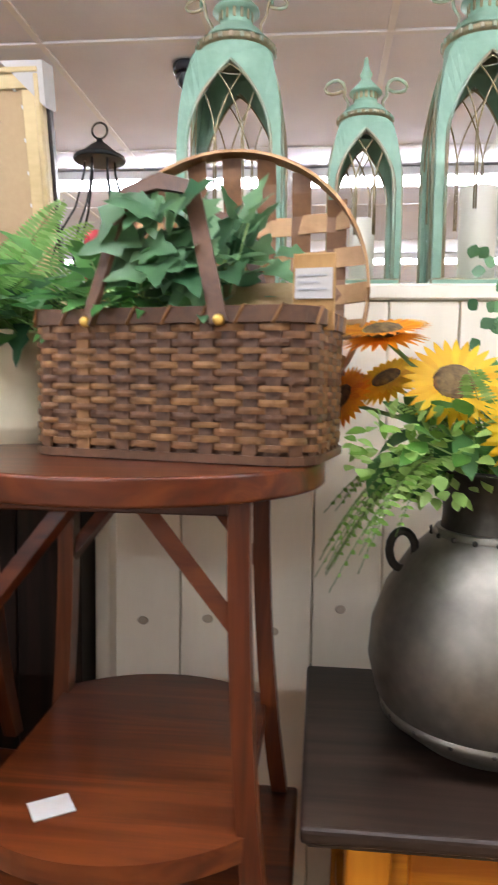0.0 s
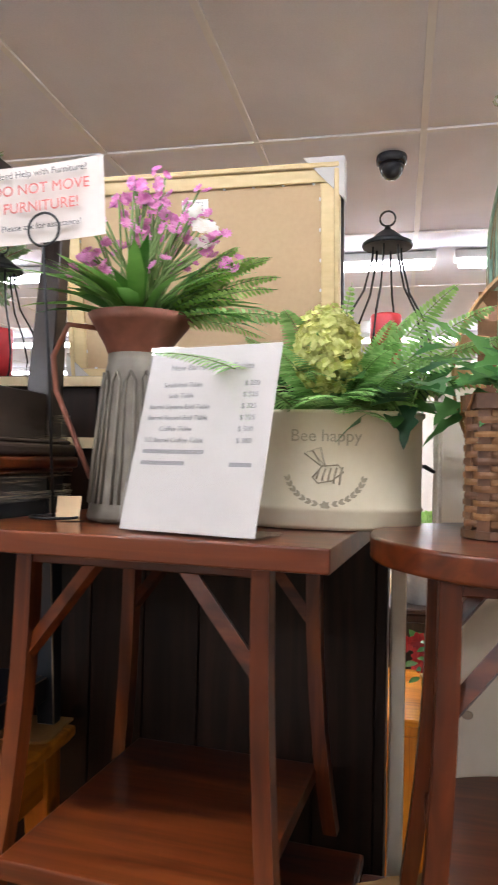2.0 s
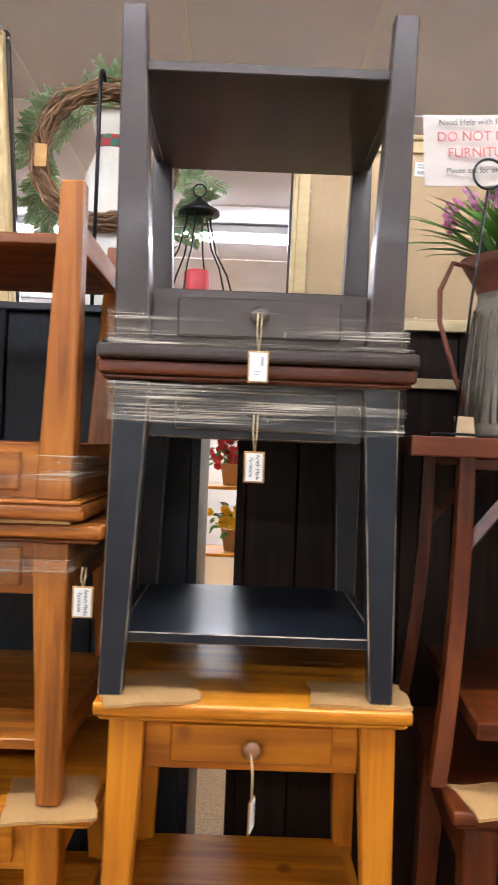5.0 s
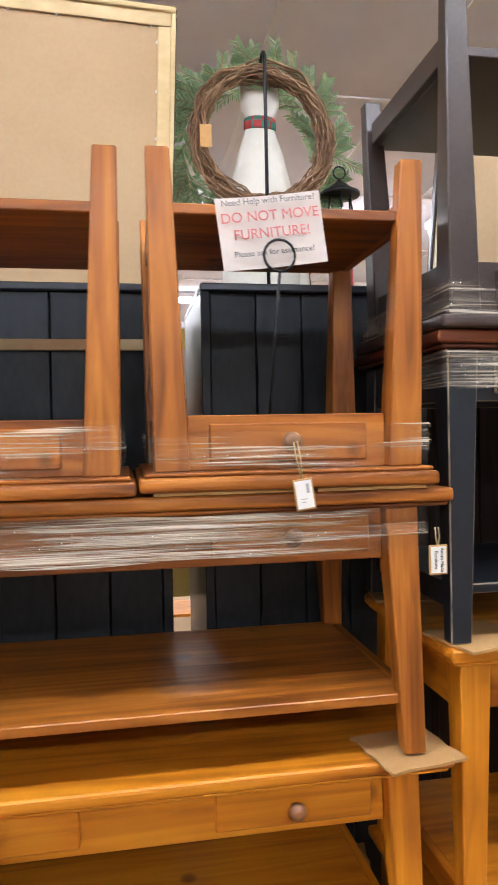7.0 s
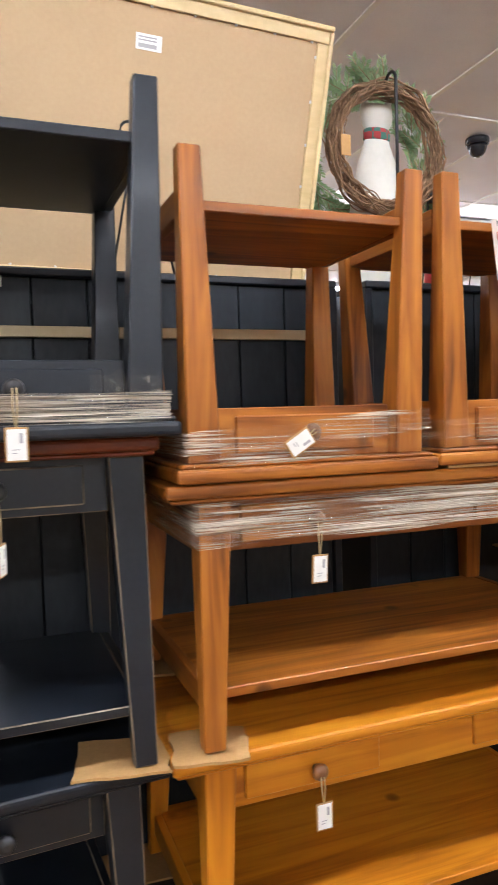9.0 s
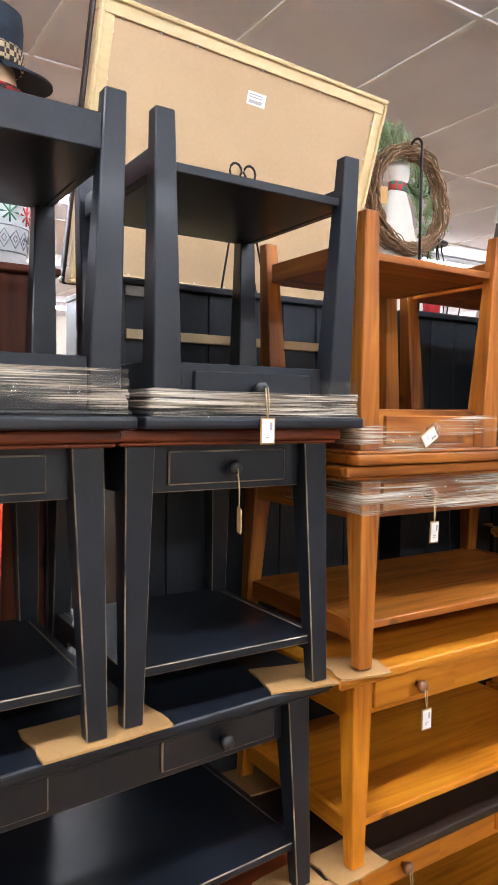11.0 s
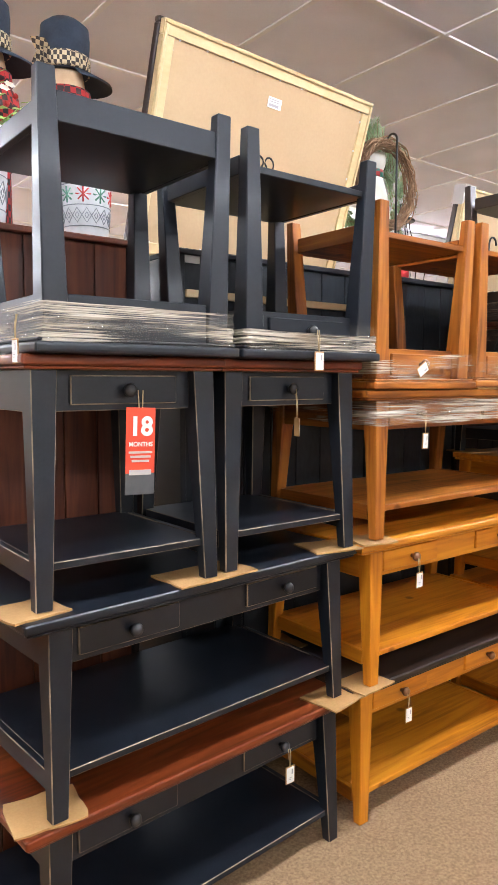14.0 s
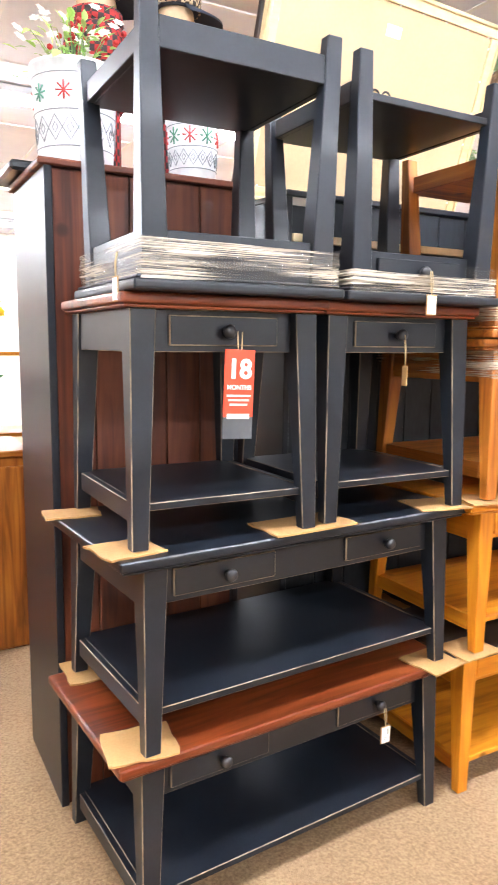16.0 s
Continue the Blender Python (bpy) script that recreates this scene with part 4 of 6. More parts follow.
def price_list(m):
    """Leaning clear holder with a printed price sheet."""
    e = thing("price_list", "acrylic stand with a printed furniture price list, on a table", "sign", "", m)
    w, h = 0.222, 0.288
    bm = bmesh.new()
    box(bm, -w / 2, w / 2, 0.001, 0.0025, 0.002, h, 0.0005)
    s = part("sheet", bm, paper_white, e, "white printed sheet")
    bm = bmesh.new()
    box(bm, -w / 2 - 0.003, w / 2 + 0.003, -0.0025, -0.0005, 0, h + 0.002, 0.0005)
    g = part("acrylic_front", bm, clear_glass, e, "clear acrylic sheet")
    g.visible_shadow = False
    bm = bmesh.new()
    box(bm, -w / 2 - 0.003, w / 2 + 0.003, 0.0032, 0.09, -0.0, 0.003, 0.0005)
    bm.transform(Matrix.Rotation(radians(16), 4, "X"))
    g2 = part("acrylic_foot", bm, clear_glass, e, "clear acrylic foot")
    g2.visible_shadow = False
    letters("lettering", "New Barrel Coffee Tables", 0.0135, pose(0, 0.0006, h - 0.034, 90, 0, 0), ink_mid, s)
    rows = [("Small End Table", "$ 250"), ("Sofa Table", "$ 525"), ("Barrel Square End Table", "$ 325"), ("Barrel Round End Table", "$ 325"), ("Coffee Table", "$ 500"), ("1/2 Barrel Coffee Table", "$ 380")]
    for k, (a, b) in enumerate(rows):
        z = h - 0.062 - 0.0175 * k
        ob = letters("lettering", a, 0.0108, pose(-0.045, 0.0006, z, 90, 0, 0), ink_mid, s)
        letters("lettering", b, 0.0108, pose(0.072, 0.0006, z, 90, 0, 0), ink_mid, s)
    for k in range(2):
        bm = bmesh.new()
        z = h - 0.062 - 0.0175 * (6 + k)
        box(bm, -0.095, 0.01 - 0.03 * k, 0.0003, 0.0011, z - 0.003, z + 0.003)
        if k:
            box(bm, 0.055, 0.09, 0.0003, 0.0011, z - 0.003, z + 0.003)
        part("print", bm, ink_mid, s)
    return e


# ---- things on the tables ----
cream_metal = mottled("cream_enamel", (0.76, 0.655, 0.45), (0.84, 0.745, 0.55), 5, 0.45, bump=0.05)
deco_brown = mottled("stamped_brown", (0.40, 0.33, 0.21), (0.54, 0.46, 0.31), 40, 0.7)


def planter(m):
    e = thing("planter", "cream oval metal planter stamped with a bee, holding ferns", "planter", "", m)
    A, B, H = 0.155, 0.088, 0.19
    bm = bmesh.new()
    lathe(bm, [(0.97, 0), (1.0, 0.006), (1.0, 0.028), (1.02, 0.032), (1.0, 0.036), (1.0, H - 0.01), (1.03, H - 0.006), (1.03, H), (0.98, H), (0.96, H - 0.03)], 56, (0, 0), A, B)
    part("body", bm, cream_metal, e)
    bm = bmesh.new()
    lathe(bm, [(0.958, H - 0.031), (0.5, H - 0.028)], 40, (0, 0), A, B)
    part("moss", bm, deep_green, e, "dark green moss filling")
    bm = bmesh.new()
    tube(bm, [(A + 0.002, 0.02, H * 0.55), (A + 0.018, 0.0, H * 0.5), (A + 0.018, -0.015, H * 0.5), (A + 0.002, -0.025, H * 0.55)], 0.003, 6)
    part("handle", bm, iron, e)

    def on(x, z):
        return (x, -B * math.sqrt(max(0.02, 1 - (x / A) ** 2)) - 0.0006, z)
    bm = bmesh.new()
    for k in range(15):
        a = radians(200 + 140 * k / 14)
        x, z = 0.062 * math.cos(a), 0.095 + 0.055 * math.sin(a)
        if abs(k - 7) < 1:
            continue
        c = on(x, z)
        for sg in (-1, 1):
            leaf(bm, c, (math.cos(a + sg * 0.7) * 1.0 * (1 if k > 7 else -1) * 0 + math.sin(-a) * (1 if k > 7 else -1) + sg * 0.4 * math.cos(a), 0, math.cos(a) * (1 if k > 7 else -1) + sg * 0.4 * math.sin(a)), (0, -1, 0), 0.011, 0.005, 0.0, 0.0)
    part("stamped_wreath", bm, deco_brown, e, "brown stamped leaf wreath")
    bm = bmesh.new()
    flower_head(bm, on(0, 0.038), 6, 0.009, 0.006, (0, -1, 0), 0, 0.0)
    part("stamped_flower", bm, deco_brown, e)
    bm = bmesh.new()
    for k in range(5):
        x = -0.012 + 0.009 * k
        tube(bm, [on(x - 0.002, 0.080 - k * 0.002), on(x, 0.088), on(x + 0.003, 0.096 + 0.001 * k)], 0.0016, 5)
    tube(bm, [on(-0.02, 0.083), on(-0.005, 0.101), on(0.02, 0.103), on(0.028, 0.092), on(0.01, 0.078), on(-0.012, 0.074), on(-0.02, 0.083)], 0.0012, 5)
    for ax, az in ((-0.022, 0.125), (-0.008, 0.13)):
        tube(bm, [on(0.0, 0.1), on(ax, az), on(ax - 0.012, az - 0.004), on(-0.006, 0.1)], 0.001, 5)
    part("stamped_bee", bm, deco_brown, e, "brown stamped bee")
    letters("lettering", "Bee happy", 0.027, pose(0, -B - 0.0006, 0.148, 90, 0, 0), deco_brown, e)
    rnd = random.Random(11)
    fan(e, rnd, (0.02, 0, H - 0.02), 26, 0.29, fern_green, (22, 75), (150, 400), 0.4, 0.055, 28)
    fan(e, rnd, (0.03, -0.05, H - 0.02), 6, 0.16, fern_green, (25, 50), (190, 350), 0.6, 0.05, 18)
    frond((-0.05, -0.07, H), (-0.56, -0.84, 0.52), 0.34, 0.3, fern_green, e, 0.042, 28)
    for dd in ((0.85, -0.15, 0.75), (0.7, -0.3, 0.9), (0.95, -0.1, 0.5), (0.5, -0.2, 1.0), (0.8, 0.2, 0.8)):
        frond((0.05, -0.02, H), dd, 0.34, 0.3, fern_green, e, 0.06, 30)
    frond((0.0, -0.02, H), (0.15, -0.1, 1.0), 0.24, 0.1, fern_green, e, 0.03, 22)
    leaf_spray(e, rnd, (0.05, 0.0, H + 0.02), (0.14, 0.07, 0.04), 22, 0.07, 0.04, deep_green, "broad_leaves")
    leaf_spray(e, rnd, (0.12, -0.06, H + 0.035), (0.07, 0.03, 0.04), 12, 0.09, 0.06, ivy_green, "pale_leaves", True)
    bm = bmesh.new()
    for k in range(760):
        v = Vector((rnd.gauss(0, 1), rnd.gauss(0, 1), rnd.gauss(0, 1))).normalized()
        c = Vector((0.0, -0.085, H + 0.095)) + Vector((v.x * 0.052, v.y * 0.045, v.z * 0.066)) * rnd.uniform(0.72, 1.06)
        ax = v + Vector((rnd.uniform(-.8, .8), rnd.uniform(-.8, .8), rnd.uniform(-.8, .8)))
        flower_head(bm, c, 4, rnd.uniform(0.007, 0.011), 0.0085, ax, 0, rnd.uniform(0.0, 0.7))
    part("hydrangea_bloom", bm, hyd_petal, e, "yellow-green hydrangea bloom")
    return e


zinc = mottled("galvanised_zinc", (0.085, 0.071, 0.054), (0.21, 0.18, 0.138), 14, 0.5, metal=0.4, fine=50)
rust = mottled("rusty_copper", (0.14, 0.05, 0.03), (0.28, 0.10, 0.06), 14, 0.55, metal=0.3)


def pitcher(m):
    e = thing("pitcher_vase", "ribbed galvanised metal pitcher with rusty lip, full of pink flowers", "vase", "", m)
    bm = bmesh.new()
    lathe(bm, [(0.078, 0), (0.082, 0.008), (0.078, 0.02), (0.066, 0.15), (0.056, 0.255), (0.052, 0.27), (0.052, 0.285)], 64, ripple=lambda a, z: 0)
    part("body", bm, zinc, e)
    for k in range(14):
        a = 2 * math.pi * (k + 0.5) / 14
        for da in (-0.14, 0.14):
            bm = bmesh.new()
            ca, sa = math.cos(a + da), math.sin(a + da)
            cm, sm = math.cos(a), math.sin(a)
            tube(bm, [(0.079 * ca, 0.079 * sa, 0.03), (0.0725 * ca, 0.0725 * sa, 0.11), (0.0645 * ca, 0.0645 * sa, 0.19), (0.0595 * ca, 0.0595 * sa, 0.235), (0.0575 * cm, 0.0575 * sm, 0.252)], 0.0028, 6)
            part("rib", bm, zinc, e)
    bm = bmesh.new()
    lathe(bm, [(0.051, 0.282), (0.058, 0.30), (0.078, 0.335), (0.088, 0.352), (0.084, 0.352), (0.052, 0.305)], 40, cap=False, ripple=lambda a, z: 0.1 * max(0, math.cos(a - 0.3)) * (z > 0.32))
    part("lip", bm, rust, e, "rusty copper-coloured flared lip")
    bm = bmesh.new()
    tube(bm, [(-0.07, -0.01, 0.33), (-0.12, -0.015, 0.335), (-0.145, -0.015, 0.28), (-0.14, -0.01, 0.22), (-0.10, 0, 0.12), (-0.078, 0, 0.07)], 0.005, 8)
    part("handle", bm, rust, e)
    rnd = random.Random(5)
    bm, bs = bmesh.new(), bmesh.new()
    for k in range(96):
        a, rr = rnd.uniform(0, 6.28), rnd.uniform(0.01, 1) ** 0.6
        tip = Vector((0.02 + 0.145 * rr * math.cos(a), 0.1 * rr * math.sin(a), 0.45 + 0.13 * (1 - rr * rr) * rnd.uniform(0.4, 1.15) + rnd.uniform(-.05, .03)))
        base = Vector((rnd.uniform(-.03, .03), rnd.uniform(-.03, .03), 0.32))
        mid = base.lerp(tip, 0.5) + Vector((0, 0, 0.03))
        tube(bs, [base, mid, tip], 0.002, 5)
        for q in range(2):
            flower_head(bm, tip + Vector((rnd.uniform(-.014, .014), rnd.uniform(-.014, .014), rnd.uniform(-.012, .012))), 9, 0.0118, 0.0065, (rnd.uniform(-.9, .9), -0.8, rnd.uniform(0, 1)), 0, 0.45)
    part("pink_blooms", bm, pink_petal, e, "small pink blossoms")
    part("stems", bs, stem_green, e)
    bm = bmesh.new()
    for k in range(12):
        p = (0.11 + rnd.uniform(-.02, .03), -0.03 + rnd.uniform(-.02, .02), 0.50 + rnd.uniform(-.03, .03))
        flower_head(bm, p, 6, 0.016, 0.012, (rnd.uniform(-.5, .5), -1, 0.5), 0, 0.2)
    part("white_blooms", bm, white_petal, e, "small white blossoms")
    bm = bmesh.new()
    for k in range(48):
        a = rnd.uniform(0, 6.28)
        d = (math.cos(a) * 0.8, math.sin(a) * 0.6 - 0.2, rnd.uniform(0.3, 1.6))
        leaf(bm, (0.03 * math.cos(a), 0.03 * math.sin(a), 0.34), d, (0, -0.4, 1), rnd.uniform(0.10, 0.19), 0.03, 0.3, rnd.uniform(0.3, 0.9))
    part("blade_leaves", bm, blade_green, e)
    for d, ln in (((0.8, -0.2, 0.9), 0.27), ((0.9, 0.1, 0.75), 0.29), ((0.85, -0.3, 0.5), 0.26), ((1, 0, 0.3), 0.26), ((0.6, 0.0, 1), 0.27), ((0.9, -0.2, 0.1), 0.2), ((0.75, 0.2, 0.9), 0.32), ((0.9, 0.1, 1.0), 0.3)):
        frond((0.05, 0, 0.345), d, ln * 0.88, 0.3, lime_green, e, 0.04, 20)
    frond((0.05, -0.02, 0.34), (0.9, -0.25, 0.2), 0.26, 0.25, fern_green, e, 0.05, 20)
    return e


def splint_wood(name, d, l):
    return mottled(name, d, l, 18, 0.55, stretch=(1, 1, 1), fine=90, bump=0.3)


splint_dark = splint_wood("splint_dark", (0.04, 0.015, 0.006), (0.125, 0.05, 0.018))
splint_mid = splint_wood("splint_mid", (0.08, 0.03, 0.009), (0.20, 0.085, 0.026))
splint_amber = splint_wood("splint_amber", (0.15, 0.06, 0.016), (0.30, 0.14, 0.042))
splint_pale = splint_wood("splint_pale", (0.34, 0.2, 0.08), (0.52, 0.33, 0.15))
splint_weft = splint_wood("splint_weft", (0.10, 0.042, 0.012), (0.25, 0.115, 0.036))
splint_hoop = splint_wood("splint_hoop", (0.26, 0.125, 0.04), (0.42, 0.23, 0.085))
brass = mottled("brass_rivet", (0.5, 0.3, 0.06), (0.7, 0.45, 0.12), 40, 0.35, metal=0.8)


def rounded_rect(a, b, r, n):
    """n points evenly spaced along a rounded rectangle's outline, with outward normals."""
    segs = []
    for cx, cy, a0 in ((a - r, -b + r, -90), (a - r, b - r, 0), (-a + r, b - r, 90), (-a + r, -b + r, 180)):
        for k in range(9):
            t = radians(a0 + 90 * k / 8)
            segs.append((Vector((cx + r * math.cos(t), cy + r * math.sin(t), 0)), Vector((math.cos(t), math.sin(t), 0))))
    segs.append(segs[0])
    ls = [0]
    for (p, _), (q, _) in zip(segs, segs[1:]):
        ls.append(ls[-1] + (q - p).length)
    out = []
    j = 0
    for k in range(n):
        s = ls[-1] * k / n
        while ls[j + 1] < s:
            j += 1
        f = (s - ls[j]) / max(1e-9, ls[j + 1] - ls[j])
        out.append((segs[j][0].lerp(segs[j + 1][0], f), segs[j][1].lerp(segs[j + 1][1], f).normalized()))
    return out


def picnic_basket(m):
    e = thing("picnic_basket", "brown woven splint basket with swing handles, holding ivy", "basket", "", m)
    A, B, H, R = 0.197, 0.115, 0.195, 0.045
    stakes = 40
    per = 6
    pts = rounded_rect(A, B, R, stakes * per)
    rows = 18
    rh = (H - 0.028) / rows
    for k in range(stakes):
        bm = bmesh.new()
        p, nn = pts[k * per]
        side = Vector((-nn.y, nn.x, 0))
        q = Matrix.Translation(p) @ Matrix(((side.x, nn.x, 0, 0), (side.y, nn.y, 0, 0), (0, 0, 1, 0), (0, 0, 0, 1)))
        box(bm, -0.0095, 0.0095, -0.0015, 0.0015, 0.006, H - 0.008, 0.0007)
        bm.transform(q)
        part("upright_splint", bm, splint_amber if k % 9 == 4 else splint_dark, e)
    for r in range(rows):
        bm = bmesh.new()
        z = 0.016 + r * rh
        thin = 0.8 if r % 5 == 3 else 0.95
        ring = []
        for k, (p, nn) in enumerate(pts):
            ph = math.pi * (k / per + r)
            o = 0.0042 * math.cos(ph)
            c = p + nn * o
            ring.append([bm.verts.new(c + nn * s + Vector((0, 0, z + zz))) for s, zz in ((-0.001, 0), (0.001, 0.0), (0.0016, rh * thin * 0.5), (0.001, rh * thin), (-0.001, rh * thin))])
        n = len(ring)
        for k in range(n):
            a, b = ring[k], ring[(k + 1) % n]
            for q in range(5):
                bm.faces.new((a[q], b[q], b[(q + 1) % 5], a[(q + 1) % 5])).smooth = False
        part("weaver", bm, (splint_mid, splint_weft, splint_mid, splint_weft, splint_dark)[r % 5], e)
    for z0, z1, o, mt in ((H - 0.02, H, 0.006, splint_dark), (0.0, 0.011, 0.005, splint_dark)):
        for sg in (1, -1):
            bm = bmesh.new()
            tube(bm, [p + nn * (o * sg) + Vector((0, 0, (z0 + z1) / 2)) for p, nn in rounded_rect(A, B, R, 64)], 0, closed=True, flat=(0.003, z1 - z0))
            part("rim", bm, mt, e)
    for k in range(0, stakes * per, 10):
        bm = bmesh.new()
        p, nn = pts[k]
        side = Vector((-nn.y, nn.x, 0))
        tube(bm, [p + nn * 0.009 + Vector((0, 0, H - 0.022)), p + nn * 0.009 + side * 0.012 + Vector((0, 0, H + 0.001)), p - nn * 0.009 + side * 0.014 + Vector((0, 0, H + 0.001))], 0, flat=(0.004, 0.0015))
        part("rim_lashing", bm, splint_amber, e)
    bm = bmesh.new()
    tube(bm, [p - nn * 0.0075 + Vector((0, 0, H / 2)) for p, nn in rounded_rect(A, B, R, 64)], 0, closed=True, flat=(0.002, H - 0.02))
    part("lining", bm, splint_dark, e)
    bm = bmesh.new()
    box(bm, -A + 0.012, A - 0.012, -B + 0.012, B - 0.012, 0.004, 0.01)
    part("bottom", bm, splint_dark, e)
    for hx0, hx1, y in ((-0.1, 0.085, -B - 0.011), (-0.1, 0.085, B + 0.011)):
        bm = bmesh.new()
        tip = Vector((-0.01, y * 0.78, H + 0.15))
        pa, pb = Vector((hx0, y, H - 0.022)), Vector((hx1, y, H - 0.022))
        la, lb = tip + Vector((-0.045, 0, 0)), tip + Vector((0.045, 0, 0))
        tube(bm, [pa, pa.lerp(la, 0.5), la, tip + Vector((0, 0, 0.012)), lb, pb.lerp(lb, 0.5), pb], 0, flat=(0.007, 0.022))
        h = part("handle", bm, splint_dark, e, "dark bent-wood swing handle")
        for q in (pa, pb):
            bm = bmesh.new()
            lathe(bm, [(0.008, 0), (0.006, 0.004), (0.002, 0.005)], 12)
            bm.transform(Matrix.Translation(q + Vector((0, -0.003 if y < 0 else 0.003, 0.004))) @ Matrix.Rotation(radians(90 if y < 0 else -90), 4, "X"))
            part("rivet", bm, brass, h, "brass rivet")
    rnd = random.Random(21)
    leaf_spray(e, rnd, (-0.10, 0.0, H + 0.02), (0.12, 0.10, 0.06), 95, 0.066, 0.05, deep_green, "ivy_leaves", True)
    leaf_spray(e, rnd, (0.02, 0.01, H + 0.05), (0.09, 0.07, 0.085), 80, 0.07, 0.056, ivy_green, "ivy_leaves", True)
    bm = bmesh.new()
    for k in range(26):
        p = Vector((0.005 + rnd.uniform(-.06, .06), -0.085 + rnd.uniform(-.02, .02), H + rnd.uniform(0.045, 0.16)))
        leaf(bm, p, (rnd.uniform(-.7, .7), -0.45, rnd.uniform(-0.8, 0.35)), (rnd.uniform(-.5, .5), -1, rnd.uniform(0, 0.9)), rnd.uniform(0.06, 0.09), rnd.uniform(0.05, 0.068), 0.22, 0.2, 0, True)
    part("large_ivy_leaves", bm, ivy_green, e)
    return e


def tobacco_basket(m):
    """Round splint basket leaning on edge: bent hoop, woven flat strips."""
    e = thing("tobacco_basket", "round shallow basket of bent-wood hoop and wide splints, leaning upright", "basket", "", m)
    R = 0.235
    for o in (0, 0.006):
        bm = bmesh.new()
        tube(bm, [(R * math.cos(a), -0.03 + o, R * math.sin(a)) for a in [2 * math.pi * k / 64 for k in range(64)]], 0, closed=True, flat=(0.022, 0.005))
        part("hoop", bm, splint_hoop, e, "amber bent-wood hoop")
    for k in range(7):
        u = -0.18 + 0.06 * k
        L = math.sqrt(R * R - u * u)
        for horiz in (0, 1):
            if horiz and k > 5:
                continue
            bm = bmesh.new()
            pts = []
            for q in range(13):
                s = -1 + 2 * q / 12
                dep = 0.045 * (1 - s * s) * (1 - (u / R) ** 2) + 0.002 * math.cos(math.pi * q) * (1 if (k + horiz) % 2 else -1)
                pts.append((u, -0.02 + dep, L * s) if not horiz else (L * s, -0.02 + dep, u))
            a = [Vector(p) for p in pts]
            wd = Vector((0.016, 0, 0)) if not horiz else Vector((0, 0, 0.016))
            th = Vector((0, 0.0015, 0))
            rings = [[bm.verts.new(p + wd * c + th * t) for c, t in ((-1, -1), (1, -1), (1, 1), (-1, 1))] for p in a]
            for r0, r1 in zip(rings, rings[1:]):
                for j in range(4):
                    bm.faces.new((r0[j], r0[(j + 1) % 4], r1[(j + 1) % 4], r1[j]))
            bm.faces.new(rings[0][::-1])
            bm.faces.new(rings[-1])
            part("splint", bm, splint_mid if not horiz else splint_hoop, e)
    return e


def gingham(name, a, b, scale):
    m, nt, bs = material(name, a, 0.9)
    tc = nt.nodes.new("ShaderNodeTexCoord")
    ck = nt.nodes.new("ShaderNodeTexChecker")
    ck.inputs["Scale"].default_value = scale
    ck.inputs["Color1"].default_value = (*a, 1)
    ck.inputs["Color2"].default_value = (*b, 1)
    nt.links.new(tc.outputs["Object"], ck.inputs["Vector"])
    nt.links.new(ck.outputs["Color"], bs.inputs["Base Color"])
    return m


plaid_red = gingham("homespun_check", (0.36, 0.2, 0.14), (0.10, 0.03, 0.035), 130)
flannel = gingham("red_black_flannel", (0.36, 0.022, 0.022), (0.03, 0.02, 0.02), 55)
check_tan = gingham("tan_black_check", (0.55, 0.43, 0.27), (0.05, 0.04, 0.035), 75)
homespun = mottled("tan_homespun", (0.33, 0.21, 0.10), (0.44, 0.30, 0.16), 30, 0.95, fine=200, bump=0.5)


def cushion(m):
    e = thing("cushion", "small tan homespun cushion with a checked band and a card tag", "cushion", "", m)
    for nm, x0, x1, mt in (("cover", -0.09, 0.09, homespun), ("band", -0.092, 0.092, plaid_red)):
        bm = bmesh.new()
        g = 14
        for sy in (-1, 1):
            vs = [[None] * (g + 1) for _ in range(g + 1)]
            for i in range(g + 1):
                for j in range(g + 1):
                    u, v = -1 + 2 * i / g, -1 + 2 * j / g
                    zz = 0.065 + 0.065 * v if nm == "cover" else 0.03 + 0.028 * v
                    th = 0.045 * ((1 - u ** 4) * (1 - (v if nm == "cover" else 0.5) ** 4)) ** 0.6 + 0.001 + (0.002 if nm == "band" else 0)
                    vs[i][j] = bm.verts.new((u * x1, sy * th, zz))
            for i in range(g):
                for j in range(g):
                    bm.faces.new((vs[i][j], vs[i + 1][j], vs[i + 1][j + 1], vs[i][j + 1])).smooth = True
        part(nm, bm, mt, e)
    bm = bmesh.new()
    box(bm, 0.045, 0.11, -0.062, -0.059, 0.09, 0.146, 0.001)
    t = part("tag", bm, cardboard, e, "kraft card tag")
    bm = bmesh.new()
    box(bm, 0.049, 0.106, -0.0655, -0.0625, 0.113, 0.135)
    part("label", bm, paper_white, t, "white printed label")
    for k in range(3):
        bm = bmesh.new()
        box(bm, 0.054, 0.098 - 0.012 * (k % 2), -0.0668, -0.0652, 0.129 - k * 0.005, 0.1305 - k * 0.005)
        part("print", bm, ink_grey, t)
    return e


pewter = mottled("aged_pewter", (0.12, 0.107, 0.088), (0.27, 0.245, 0.205), 5, 0.46, metal=0.9, fine=40, bump=0.2)
pewter_dark = mottled("dark_pewter", (0.03, 0.028, 0.025), (0.08, 0.075, 0.065), 8, 0.4, metal=0.9)


